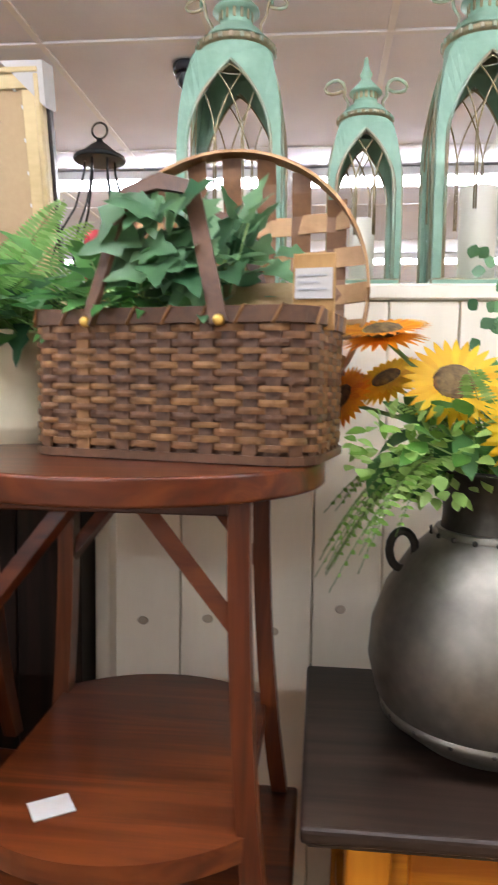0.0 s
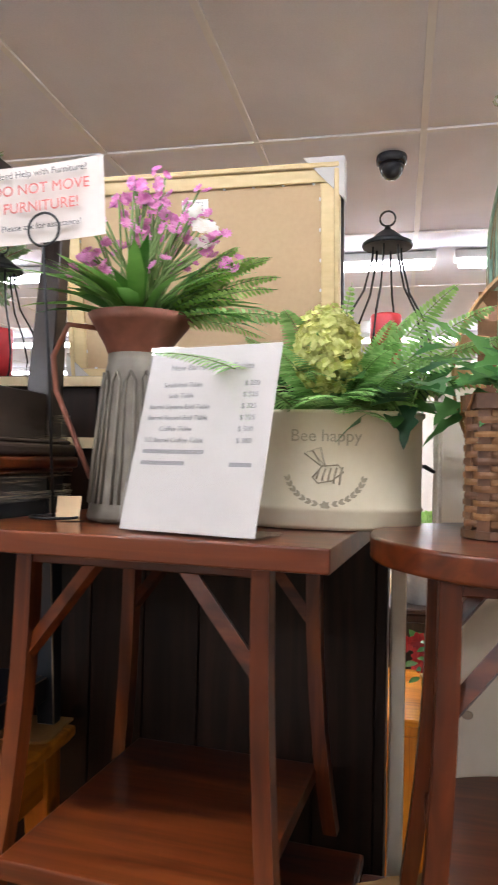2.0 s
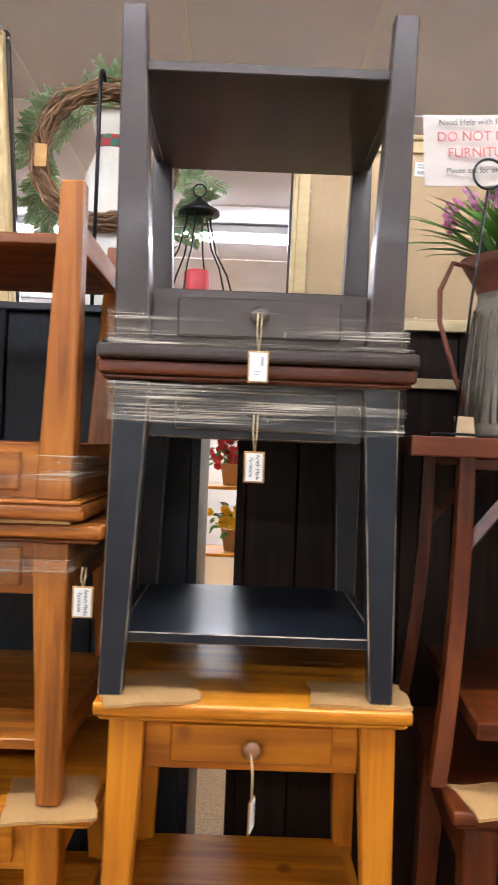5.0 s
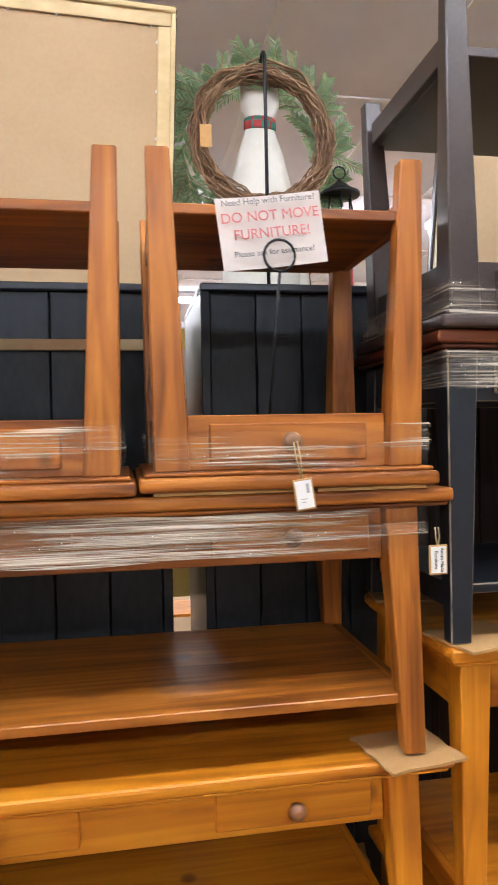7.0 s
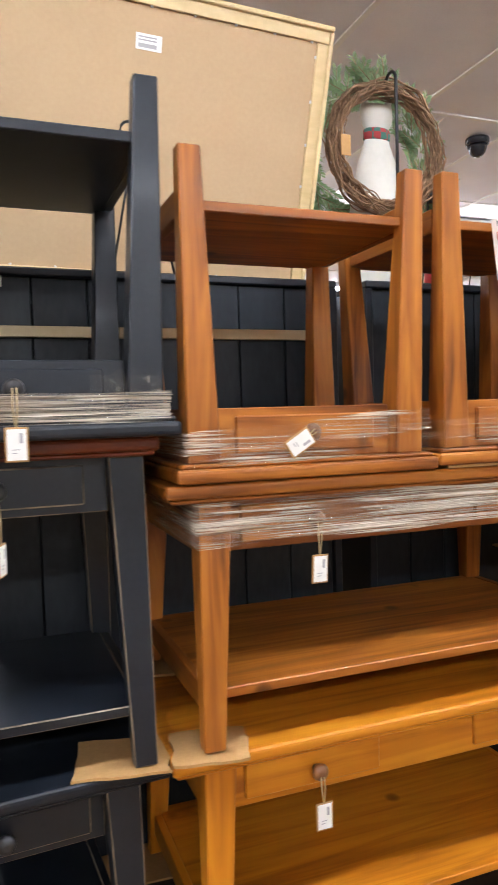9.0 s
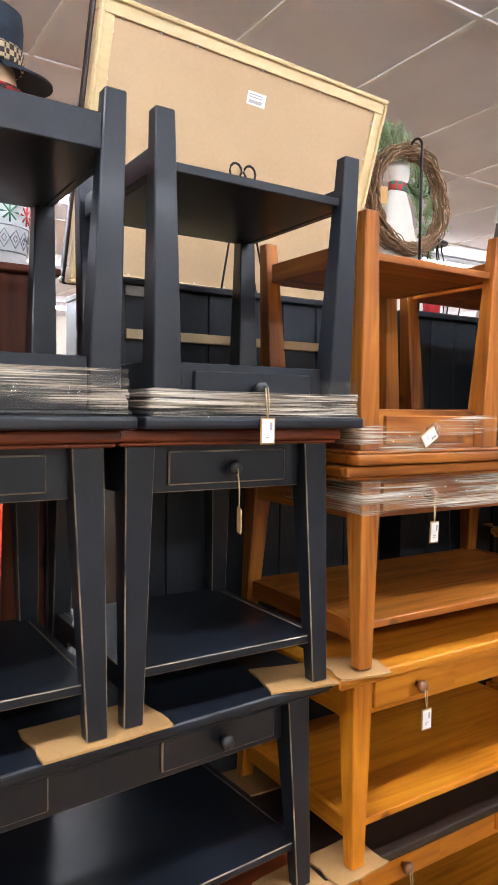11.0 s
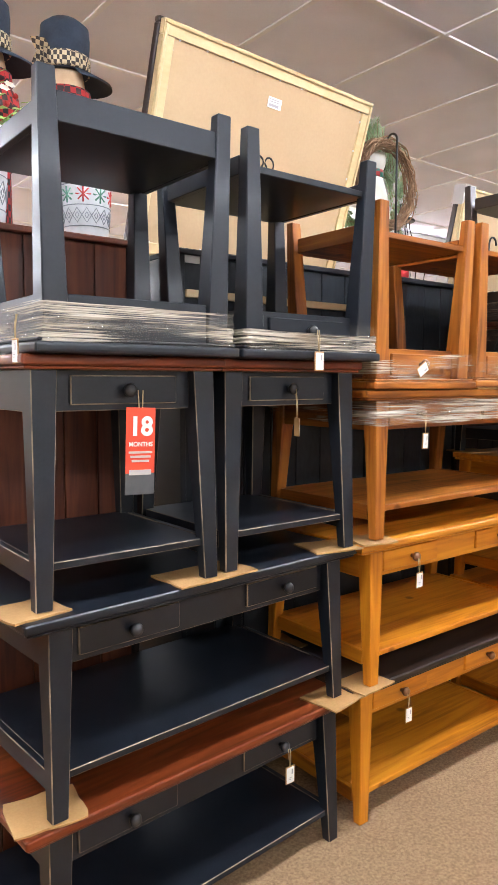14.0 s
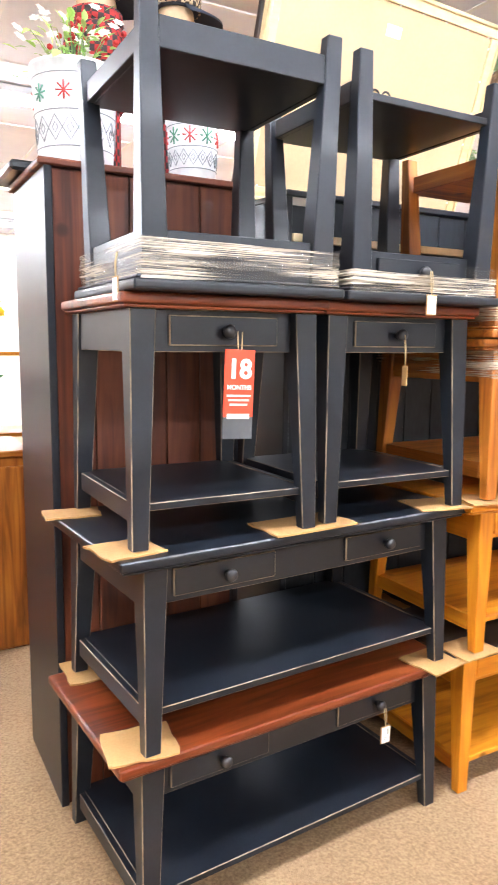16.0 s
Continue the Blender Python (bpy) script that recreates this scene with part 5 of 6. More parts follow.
def milk_can(m):
    e = thing("milk_can_vase", "round-bellied pewter milk can with sunflowers and ferns", "vase", "", m)
    bm = bmesh.new()
    lathe(bm, [(0.10, 0), (0.115, 0.004), (0.15, 0.03), (0.178, 0.075), (0.19, 0.125), (0.186, 0.18), (0.165, 0.24), (0.13, 0.295), (0.098, 0.325), (0.085, 0.335)], 64)
    body = part("body", bm, pewter, e)
    for z, r in ((0.052, 0.166), (0.328, 0.096)):
        bm = bmesh.new()
        lathe(bm, [(r - 0.004, z - 0.009), (r + 0.003, z - 0.008), (r + 0.001 + (0.004 if z < 0.1 else -0.006), z + 0.008), (r - 0.006, z + 0.009)], 48)
        part("band", bm, pewter, e)
        for k in range(18):
            bm = bmesh.new()
            lathe(bm, [(0.005, 0), (0.0035, 0.003), (0.001, 0.004)], 8)
            a = 2 * math.pi * k / 18
            bm.transform(Matrix.Translation(((r + 0.001) * math.cos(a), (r + 0.001) * math.sin(a), z)) @ Vector((math.cos(a), math.sin(a), 0)).to_track_quat("Z", "Y").to_matrix().to_4x4())
            part("rivet", bm, pewter_dark, e)
    bm = bmesh.new()
    lathe(bm, [(0.083, 0.334), (0.08, 0.36), (0.082, 0.40), (0.10, 0.425), (0.104, 0.43), (0.098, 0.432), (0.075, 0.40)], 48, cap=False)
    part("neck", bm, pewter_dark, e, "dark pewter neck")
    for sg in (-1, 1):
        bm = bmesh.new()
        tube(bm, [(sg * (0.143 + 0.02 * math.cos(2 * math.pi * q / 16)), -0.012, 0.30 + 0.03 * math.sin(2 * math.pi * q / 16)) for q in range(16)], 0.007, 8, closed=True)
        part("handle", bm, pewter_dark, e, "dark pewter loop handle")
    rnd = random.Random(31)
    for x, y, z, r, ax, mt in ((-0.08, -0.05, 0.59, 0.078, (-0.05, -1, 0.75), yellow_petal), (0.02, -0.10, 0.52, 0.08, (0.35, -1, 0.25), yellow_petal), (-0.185, -0.03, 0.665, 0.075, (-0.1, -0.25, 1), orange_petal), (-0.17, 0.03, 0.595, 0.06, (-0.5, -0.4, 0.9), yellow_petal), (-0.24, 0.02, 0.565, 0.055, (-0.8, -0.5, 0.5), orange_petal), (0.11, 0.0, 0.63, 0.075, (0.2, -0.8, 0.7), orange_petal)):
        z -= 0.03
        bm = bmesh.new()
        flower_head(bm, (x, y, z), 28, r, 0.0135, ax, 0, 0.16, r * 0.42, 1)
        flower_head(bm, Vector((x, y, z)) - Vector(ax).normalized() * 0.003, 25, r * 0.97, 0.014, ax, 0, -0.08)
        h = part("sunflower", bm, [mt, seed_brown], e, "artificial sunflower bloom")
        bm = bmesh.new()
        tube(bm, [(0, 0, 0.40), (x * 0.5, y * 0.5, (0.4 + z) / 2 + 0.03), (x, y, z - 0.006)], 0.0035, 6)
        part("stem", bm, stem_green, e)
    leaf_spray(e, rnd, (-0.06, -0.02, 0.49), (0.12, 0.09, 0.045), 24, 0.08, 0.045, deep_green, "broad_leaves")
    leaf_spray(e, rnd, (-0.13, -0.07, 0.455), (0.10, 0.07, 0.06), 130, 0.026, 0.02, lime_green, "small_leaves", stemmed=False)
    leaf_spray(e, rnd, (0.0, -0.06, 0.48), (0.13, 0.07, 0.05), 40, 0.06, 0.032, blade_green, "dark_leaves")
    fan(e, rnd, (-0.02, -0.03, 0.44), 14, 0.19, fern_green, (25, 80), (150, 380), 0.25, 0.05, 20)
    for k in range(18):
        a = radians(155 + 5 * k + rnd.uniform(-8, 8))
        frond((-0.07, -0.03, 0.45), (math.cos(a), 0.7 * math.sin(a), rnd.uniform(0.0, 0.45)), rnd.uniform(0.16, 0.25), rnd.uniform(0.7, 1.1), lime_green, e, 0.042, 18, "drooping_spray")
    frond((0.04, 0, 0.5), (0.25, 0.1, 1.0), 0.26, 0.05, deep_green, e, 0.05, 20)
    bm = bmesh.new()
    for k in range(26):
        p = (0.02 + rnd.uniform(-.07, .07), 0.02, 0.66 + rnd.uniform(-0.08, 0.1))
        leaf(bm, p, (rnd.uniform(-1, 1), -0.3, rnd.uniform(-.3, 1)), (0, -1, .2), 0.022, 0.02, 0.1, 0)
    part("eucalyptus_leaves", bm, ivy_green, e)
    return e


# ---- garden lanterns ----
mint = mottled("mint_paint", (0.125, 0.235, 0.165), (0.215, 0.345, 0.25), 9, 0.55, fine=60, bump=0.25)
mint_worn = worn("worn_mint", (0.21, 0.335, 0.245), (0.26, 0.20, 0.12))
old_brass = mottled("aged_brass", (0.14, 0.11, 0.06), (0.3, 0.25, 0.14), 30, 0.5, metal=0.5)
candle_wax = mottled("ivory_wax", (0.78, 0.72, 0.60), (0.85, 0.8, 0.7), 6, 0.6, bump=0.02)


def gothic_lantern(m, W, H, label):
    """Square lantern with pointed-arch windows, domed roof, pierced collar, finial, scrolled bail."""
    e = thing("garden_lantern", label, "lantern", "mint garden lanterns", m)
    h = W / 2
    bh = H * 0.694
    spring = bh * 0.58

    def draw_in(bm):
        """The upper walls lean in towards the collar."""
        for v in bm.verts:
            t = max(0.0, (v.co.z - spring) / (bh - spring))
            k = 1 - 0.27 * t ** 2.2
            v.co.x, v.co.y = v.co.x * k, v.co.y * k
    bm = bmesh.new()
    box(bm, -h * 1.04, h * 1.04, -h * 1.04, h * 1.04, 0, 0.018, 0.004, 1)
    part("base", bm, [mint, mint_worn], e)
    for q in range(4):
        rot = Matrix.Rotation(radians(90 * q), 4, "Z")
        bm = bmesh.new()
        n = 10
        post = 0.095 * W
        aw = h - post
        arc = radians(58)
        inner = [(-aw, 0.018), (-aw, spring)]
        for k in range(1, n + 1):
            t = k / n
            inner.append((-aw + aw * (1 - math.cos(t * arc)) / (1 - math.cos(arc)), spring + (bh * 0.955 - spring) * math.sin(t * arc) / math.sin(arc)))
        left = inner
        outer = [(-h, 0.018), (-h, spring)]
        for k in range(1, n + 1):
            t = k / n
            outer.append((-h + h * max(0, (t - 0.55) / 0.45) ** 1.2, spring + (bh - spring) * min(1, t / 0.55)))
        for sg in (-1, 1):
            vi = [bm.verts.new((sg * -x, -h, z)) for x, z in left]
            vo = [bm.verts.new((sg * -x, -h, z)) for x, z in outer]
            wi = [bm.verts.new((sg * -x, -h + 0.006, z)) for x, z in left]
            wo = [bm.verts.new((sg * -x, -h + 0.006, z)) for x, z in outer]
            for i in range(len(left) - 1):
                bm.faces.new((vi[i], vi[i + 1], vo[i + 1], vo[i]))
                bm.faces.new((wi[i], wo[i], wo[i + 1], wi[i + 1]))
                bm.faces.new((vi[i], wi[i], wi[i + 1], vi[i + 1]))
        draw_in(bm)
        bm.transform(rot)
        sd = part("side", bm, [mint, mint_worn], e)
        bm = bmesh.new()
        for sg in (-1, 1):
            tube(bm, [(sg * x, -h - 0.002, z) for x, z in left], 0.0035, 5)
        draw_in(bm)
        bm.transform(rot)
        part("arch_bead", bm, mint_worn, sd, "worn raised arch bead")
        bm = bmesh.new()
        zt = bh * 0.955
        for sg in (-1, 1):
            for x0 in (-1.0, -0.35, 0.3):
                pts = [(sg * x0 * aw, -h + 0.004, spring * (0.55 if x0 > -1 else 1.0))]
                for k in range(0, 15):
                    t = k / 14
                    x = x0 * aw + aw * 1.25 * (1 - math.cos(t * math.pi / 2)) ** 0.9
                    z = spring + (zt - spring) * math.sin(t * math.pi / 2) * 0.97
                    u = math.asin(min(1, (z - spring) / (zt - spring)))
                    if abs(x) > aw * (1 - (1 - math.cos(u)) ** 0.9) + 0.002 and k > 2:
                        break
                    pts.append((sg * x, -h + 0.004, z))
                if len(pts) > 2:
                    tube(bm, pts, 0.0019, 5)
        draw_in(bm)
        bm.transform(rot)
        part("tracery", bm, old_brass, sd, "thin brass window tracery")
        bm = bmesh.new()
        box(bm, -aw, aw, -h + 0.008, -h + 0.0095, 0.019, spring * 1.02)
        bm.transform(rot)
        g = part("pane", bm, clear_glass, sd, "clear glass pane")
        g.visible_shadow = False
    bm = bmesh.new()
    prof = [(0.755, bh * 0.97), (0.735, bh), (0.73, bh + H * 0.012), (0.72, bh + H * 0.026)]
    rings = []
    for s, z in prof:
        ring = []
        for k in range(32):
            a = 2 * math.pi * k / 32
            sq = h * s / max(abs(math.cos(a)), abs(math.sin(a)))
            rd = h * s * 1.06
            t = (z - bh * 0.97) / (bh * 0.03 + H * 0.026)
            r = sq * (1 - t) + rd * t
            r = min(r, h * 0.98)
            ring.append(bm.verts.new((r * math.cos(a), r * math.sin(a), z)))
        rings.append(ring)
    for a, b in zip(rings, rings[1:]):
        for k in range(32):
            bm.faces.new((a[k], a[(k + 1) % 32], b[(k + 1) % 32], b[k])).smooth = True
    part("shoulder", bm, mint, e)
    z0 = bh + H * 0.026
    bm = bmesh.new()
    lathe(bm, [(h * 0.72, z0), (h * 0.803, z0 + 0.004), (h * 0.8, z0 + H * 0.022), (h * 0.72, z0 + H * 0.028)], 32)
    part("collar", bm, old_brass, e, "pierced aged-brass collar")
    for k in range(24):
        a = 2 * math.pi * k / 24
        bm = bmesh.new()
        box(bm, -0.004, 0.004, -0.002, 0.002, z0 + 0.004, z0 + H * 0.022, 0.001)
        bm.transform(Matrix.Rotation(a, 4, "Z") @ Matrix.Translation((0, -h * 0.81, 0)))
        part("collar_bead", bm, mint_worn, e)
    z1 = z0 + H * 0.028
    bm = bmesh.new()
    lathe(bm, [(h * 0.78, z1), (h * 0.7, z1 + H * 0.00925), (h * 0.5, z1 + H * 0.04163), (h * 0.36, z1 + H * 0.0555), (h * 0.33, z1 + H * 0.06013), (h * 0.33, z1 + H * 0.09713), (h * 0.48, z1 + H * 0.0999), (h * 0.46, z1 + H * 0.1091), (h * 0.2, z1 + H * 0.148), (h * 0.13, z1 + H * 0.1619), (h * 0.19, z1 + H * 0.1804), (h * 0.12, z1 + H * 0.1989), (h * 0.08, z1 + H * 0.2174), (h * 0.06, z1 + H * 0.2405), (0.003, z1 + H * 0.2516)], 32)
    part("roof", bm, mint, e)
    for k in range(14):
        a = 2 * math.pi * k / 14
        bm = bmesh.new()
        box(bm, -0.003, 0.003, -0.0015, 0.0015, z1 + H * 0.07, z1 + H * 0.1, 0.0008)
        bm.transform(Matrix.Rotation(a, 4, "Z") @ Matrix.Translation((0, -h * 0.335, 0)))
        part("vent_slot", bm, old_brass, e)
    for sg in (-1, 1):
        bm = bmesh.new()
        pts = [(sg * h * 0.74, 0, z1)]
        pts += [(sg * h * (0.72 - 0.24 * math.sin(t * math.pi)), 0, z1 + H * 0.11 * t) for t in (0.3, 0.6, 0.85)]
        pts += [(sg * (h * 0.72 + 0.02 * math.cos(radians(180 - 36 * k)) + 0.012), 0, z1 + H * 0.125 + 0.02 * (1 - k / 14) * math.sin(radians(180 - 36 * k))) for k in range(10)]
        tube(bm, pts, 0.0035, 6)
        part("scroll", bm, mint_worn, e)
    bm = bmesh.new()
    lathe(bm, [(h * 0.36, 0.0185), (h * 0.36, bh * 0.45), (h * 0.33, bh * 0.455), (0.004, bh * 0.445)], 24)
    part("candle", bm, candle_wax, e, "ivory pillar candle")
    if W < 0.15:
        return e
    bm = bmesh.new()
    zb = z1 + H * 0.125
    tube(bm, [(h * 0.72 * math.cos(radians(a)), 0, zb + H * 0.28 * max(0.0, math.sin(radians(a))) ** 0.6) for a in range(0, 181, 6)], 0.0035, 6)
    part("bail", bm, mint, e)
    return e


red_wax = mottled("red_wax", (0.42, 0.02, 0.025), (0.55, 0.035, 0.04), 8, 0.45, bump=0.02)


def cage_lantern(m, label):
    """Black iron lantern: ring, domed cap, bowed wires, plate, red candle."""
    e = thing("cage_lantern", label, "lantern", "black cage lanterns", m)
    bm = bmesh.new()
    lathe(bm, [(0.075, 0), (0.08, 0.006), (0.07, 0.012), (0.01, 0.014)], 28)
    part("plate", bm, iron, e)
    for k in range(6):
        a = 2 * math.pi * k / 6 + 0.3
        bm = bmesh.new()
        prof = [(0.075, 0.006), (0.105, 0.04), (0.112, 0.09), (0.09, 0.16), (0.055, 0.22), (0.035, 0.30), (0.034, 0.33)]
        tube(bm, [(r * math.cos(a), r * math.sin(a), z) for r, z in prof], 0.0028, 6)
        part("wire", bm, iron, e)
    bm = bmesh.new()
    lathe(bm, [(0.058, 0.326), (0.06, 0.33), (0.058, 0.336), (0.04, 0.345), (0.02, 0.362), (0.008, 0.37), (0.006, 0.378)], 28)
    part("cap", bm, iron, e)
    bm = bmesh.new()
    tube(bm, [(0.018 * math.cos(t), 0, 0.395 + 0.018 * math.sin(t)) for t in [2 * math.pi * k / 20 for k in range(20)]], 0.0025, 6, closed=True)
    part("ring", bm, iron, e)
    bm = bmesh.new()
    lathe(bm, [(0.036, 0.0125), (0.037, 0.16), (0.034, 0.165), (0.006, 0.16)], 24)
    part("candle", bm, red_wax, e, "red pillar candle")
    return e


def hook_stand(m, h, label):
    e = thing("hook_stand", label, "hook", "iron hook stands", m)
    bm = bmesh.new()
    pts = [(0, 0, 0.004), (0, 0, h - 0.04)] + [(0.03 - 0.03 * math.cos(radians(a)), 0, h - 0.035 + 0.035 * math.sin(radians(a))) for a in range(20, 200, 20)]
    tube(bm, pts, 0.005, 8)
    part("rod", bm, iron, e)
    bm = bmesh.new()
    tube(bm, [(0.07 * math.cos(t), 0.07 * math.sin(t), 0.005) for t in [2 * math.pi * k / 24 for k in range(24)]], 0.004, 6, closed=True)
    tube(bm, [(-0.07, 0, 0.005), (0.07, 0, 0.005)], 0.004, 6)
    part("foot", bm, iron, e)
    return e


vine = mottled("grapevine", (0.10, 0.05, 0.024), (0.33, 0.19, 0.10), 30, 0.85)


def grapevine_wreath(m, R):
    e = thing("grapevine_wreath", "round grapevine wreath with a small kraft tag", "wreath", "", m)
    rnd = random.Random(8)
    for k in range(44):
        bm = bmesh.new()
        f1, p1, p2 = rnd.choice((3, 4, 5, 6)), rnd.uniform(0, 6.3), rnd.uniform(0, 6.3)
        r0, y0 = rnd.uniform(-0.018, 0.016), rnd.uniform(-0.02, 0.02)
        pts = []
        for q in range(72):
            a = 2 * math.pi * q / 72
            r = R - 0.026 + r0 + 0.008 * math.sin(f1 * a + p1) + 0.004 * math.sin(3.1 * f1 * a + p2)
            pts.append((r * math.cos(a), y0 + 0.012 * math.cos(f1 * a + p2), r * math.sin(a)))
        tube(bm, pts, rnd.uniform(0.0016, 0.0034), 5, closed=True)
        part("vine", bm, vine, e)
    bm = bmesh.new()
    for k in range(260):
        a = rnd.uniform(0, 6.28)
        p = Vector(((R - 0.03) * math.cos(a), rnd.uniform(-.02, .0), (R - 0.03) * math.sin(a)))
        d = Vector((math.cos(a + rnd.uniform(-1.6, 1.6)), rnd.uniform(-.5, .2), math.sin(a + rnd.uniform(-1.6, 1.6))))
        tube(bm, [p, p + d * rnd.uniform(0.015, 0.045)], 0.0016, 4, r2=0.0006)
    part("twigs", bm, vine, e)
    bm = bmesh.new()
    box(bm, -0.016, 0.016, -0.032, -0.030, -0.03, 0.03, 0.001)
    bm.transform(Matrix.Translation((-R + 0.045, -0.01, -0.02)))
    part("tag", bm, cardboard, e, "kraft card tag")
    return e


def evergreen_wreath(m, R):
    e = thing("evergreen_wreath", "green artificial pine wreath hanging behind the vine wreath", "wreath", "", m)
    rnd = random.Random(9)
    for k in range(130):
        a = 2 * math.pi * k / 130 + rnd.uniform(-.08, .08)
        p = Vector((R * 0.82 * math.cos(a), rnd.uniform(-.02, .02), R * 0.82 * math.sin(a)))
        t = a + rnd.choice((0.55, 0.9, -0.5, 1.2, 2.2))
        d = Vector((math.cos(t), rnd.uniform(-.15, .25), math.sin(t)))
        bm = bmesh.new()
        ln = rnd.uniform(0.07, 0.13)
        tube(bm, [p, p + d * ln], 0.0015, 4)
        s = d.cross(Vector((0, 1, 0))).normalized()
        for q in range(26):
            b = p + d * (ln * q / 25)
            for sg in (-1, 1):
                leaf(bm, b, s * sg + d * 0.9 + Vector((0, rnd.uniform(-.6, .3), 0)), (0, -1, 0), 0.024, 0.0038, 0.1, 0.1, 1)
        part("sprig", bm, [vine, pine_green], e)
    return e


cat_white = mottled("cream_felt", (0.60, 0.57, 0.49), (0.70, 0.67, 0.59), 8, 0.85, bump=0.1)
collar_mat = gingham("plaid_collar", (0.35, 0.04, 0.04), (0.05, 0.16, 0.12), 40)


def cat_figure(m):
    bm = bmesh.new()
    prof = [(0.095, 0), (0.104, 0.02), (0.103, 0.12), (0.09, 0.21), (0.078, 0.28), (0.06, 0.35), (0.042, 0.395), (0.034, 0.42), (0.037, 0.435), (0.046, 0.45), (0.051, 0.468), (0.05, 0.488), (0.04, 0.497), (0.018, 0.498)]
    lathe(bm, prof, 32, sy=0.62)
    for sg in (-1, 1):
        ang = [2 * math.pi * k / 10 for k in range(10)]
        lo = [bm.verts.new((sg * (0.031 + 0.019 * math.cos(t)), 0.02 * math.sin(t), 0.48)) for t in ang]
        up = [bm.verts.new((sg * (0.039 + 0.009 * math.cos(t)), 0.009 * math.sin(t), 0.512)) for t in ang]
        tip = bm.verts.new((sg * 0.044, 0, 0.534))
        for k in range(10):
            q = (k + 1) % 10
            bm.faces.new((lo[k], lo[q], up[q], up[k])).smooth = True
            bm.faces.new((up[k], up[q], tip)).smooth = True
    lathe(bm, [(0.037, 0.407), (0.042, 0.41), (0.041, 0.432), (0.037, 0.436)], 32, sy=0.7, mat=1)
    lathe(bm, [(0.02, 0.0), (0.022, 0.05), (0.012, 0.2), (0.002, 0.26)], 12, (0.1, -0.01), mat=0)
    return solid("cat_figure", bm, [cat_white, collar_mat], "cream felt sitting cat figure with plaid collar", "figurine", "", "", m)


def picture_easel(m):
    e = thing("easel", "black iron tabletop easel with scrolled top", "easel", "", m)
    for sg in (-1, 1):
        bm = bmesh.new()
        pts = [(sg * 0.10, -0.02, 0.0), (sg * 0.012, 0, 0.36)]
        pts += [(sg * (0.03 - 0.026 * math.cos(radians(a))), 0, 0.37 + 0.024 * math.sin(radians(a))) for a in range(0, 270, 30)]
        tube(bm, pts, 0.004, 7)
        part("leg", bm, iron, e)
    bm = bmesh.new()
    tube(bm, [(0, 0.02, 0.35), (0, -0.1, 0)], 0.004, 7)
    part("rear_leg", bm, iron, e)
    return e


dome_black = mottled("dome_plastic", (0.008, 0.009, 0.014), (0.02, 0.022, 0.03), 20, 0.15, bump=0)


def dome_camera(m):
    e = thing("dome_camera", "small dark dome security camera under the ceiling", "security camera", "", m)
    bm = bmesh.new()
    lathe(bm, [(0.06, 0), (0.062, -0.006), (0.06, -0.03), (0.052, -0.034)], 28)
    part("mount", bm, dome_black, e)
    bm = bmesh.new()
    lathe(bm, [(0.05, -0.034), (0.049, -0.05), (0.04, -0.075), (0.022, -0.092), (0.004, -0.097)], 28)
    part("dome", bm, dome_black, e, "glossy smoked dome")
    return e


bucket_white = mottled("whitewashed_tin", (0.55, 0.57, 0.58), (0.78, 0.79, 0.8), 7, 0.5, metal=0.15)
deco_grey = mottled("bucket_grey_print", (0.16, 0.18, 0.2), (0.3, 0.33, 0.35), 20, 0.6)
deco_red = mottled("bucket_red_print", (0.45, 0.03, 0.03), (0.6, 0.06, 0.05), 20, 0.6)
deco_green = mottled("bucket_green_print", (0.03, 0.15, 0.09), (0.08, 0.25, 0.16), 20, 0.6)


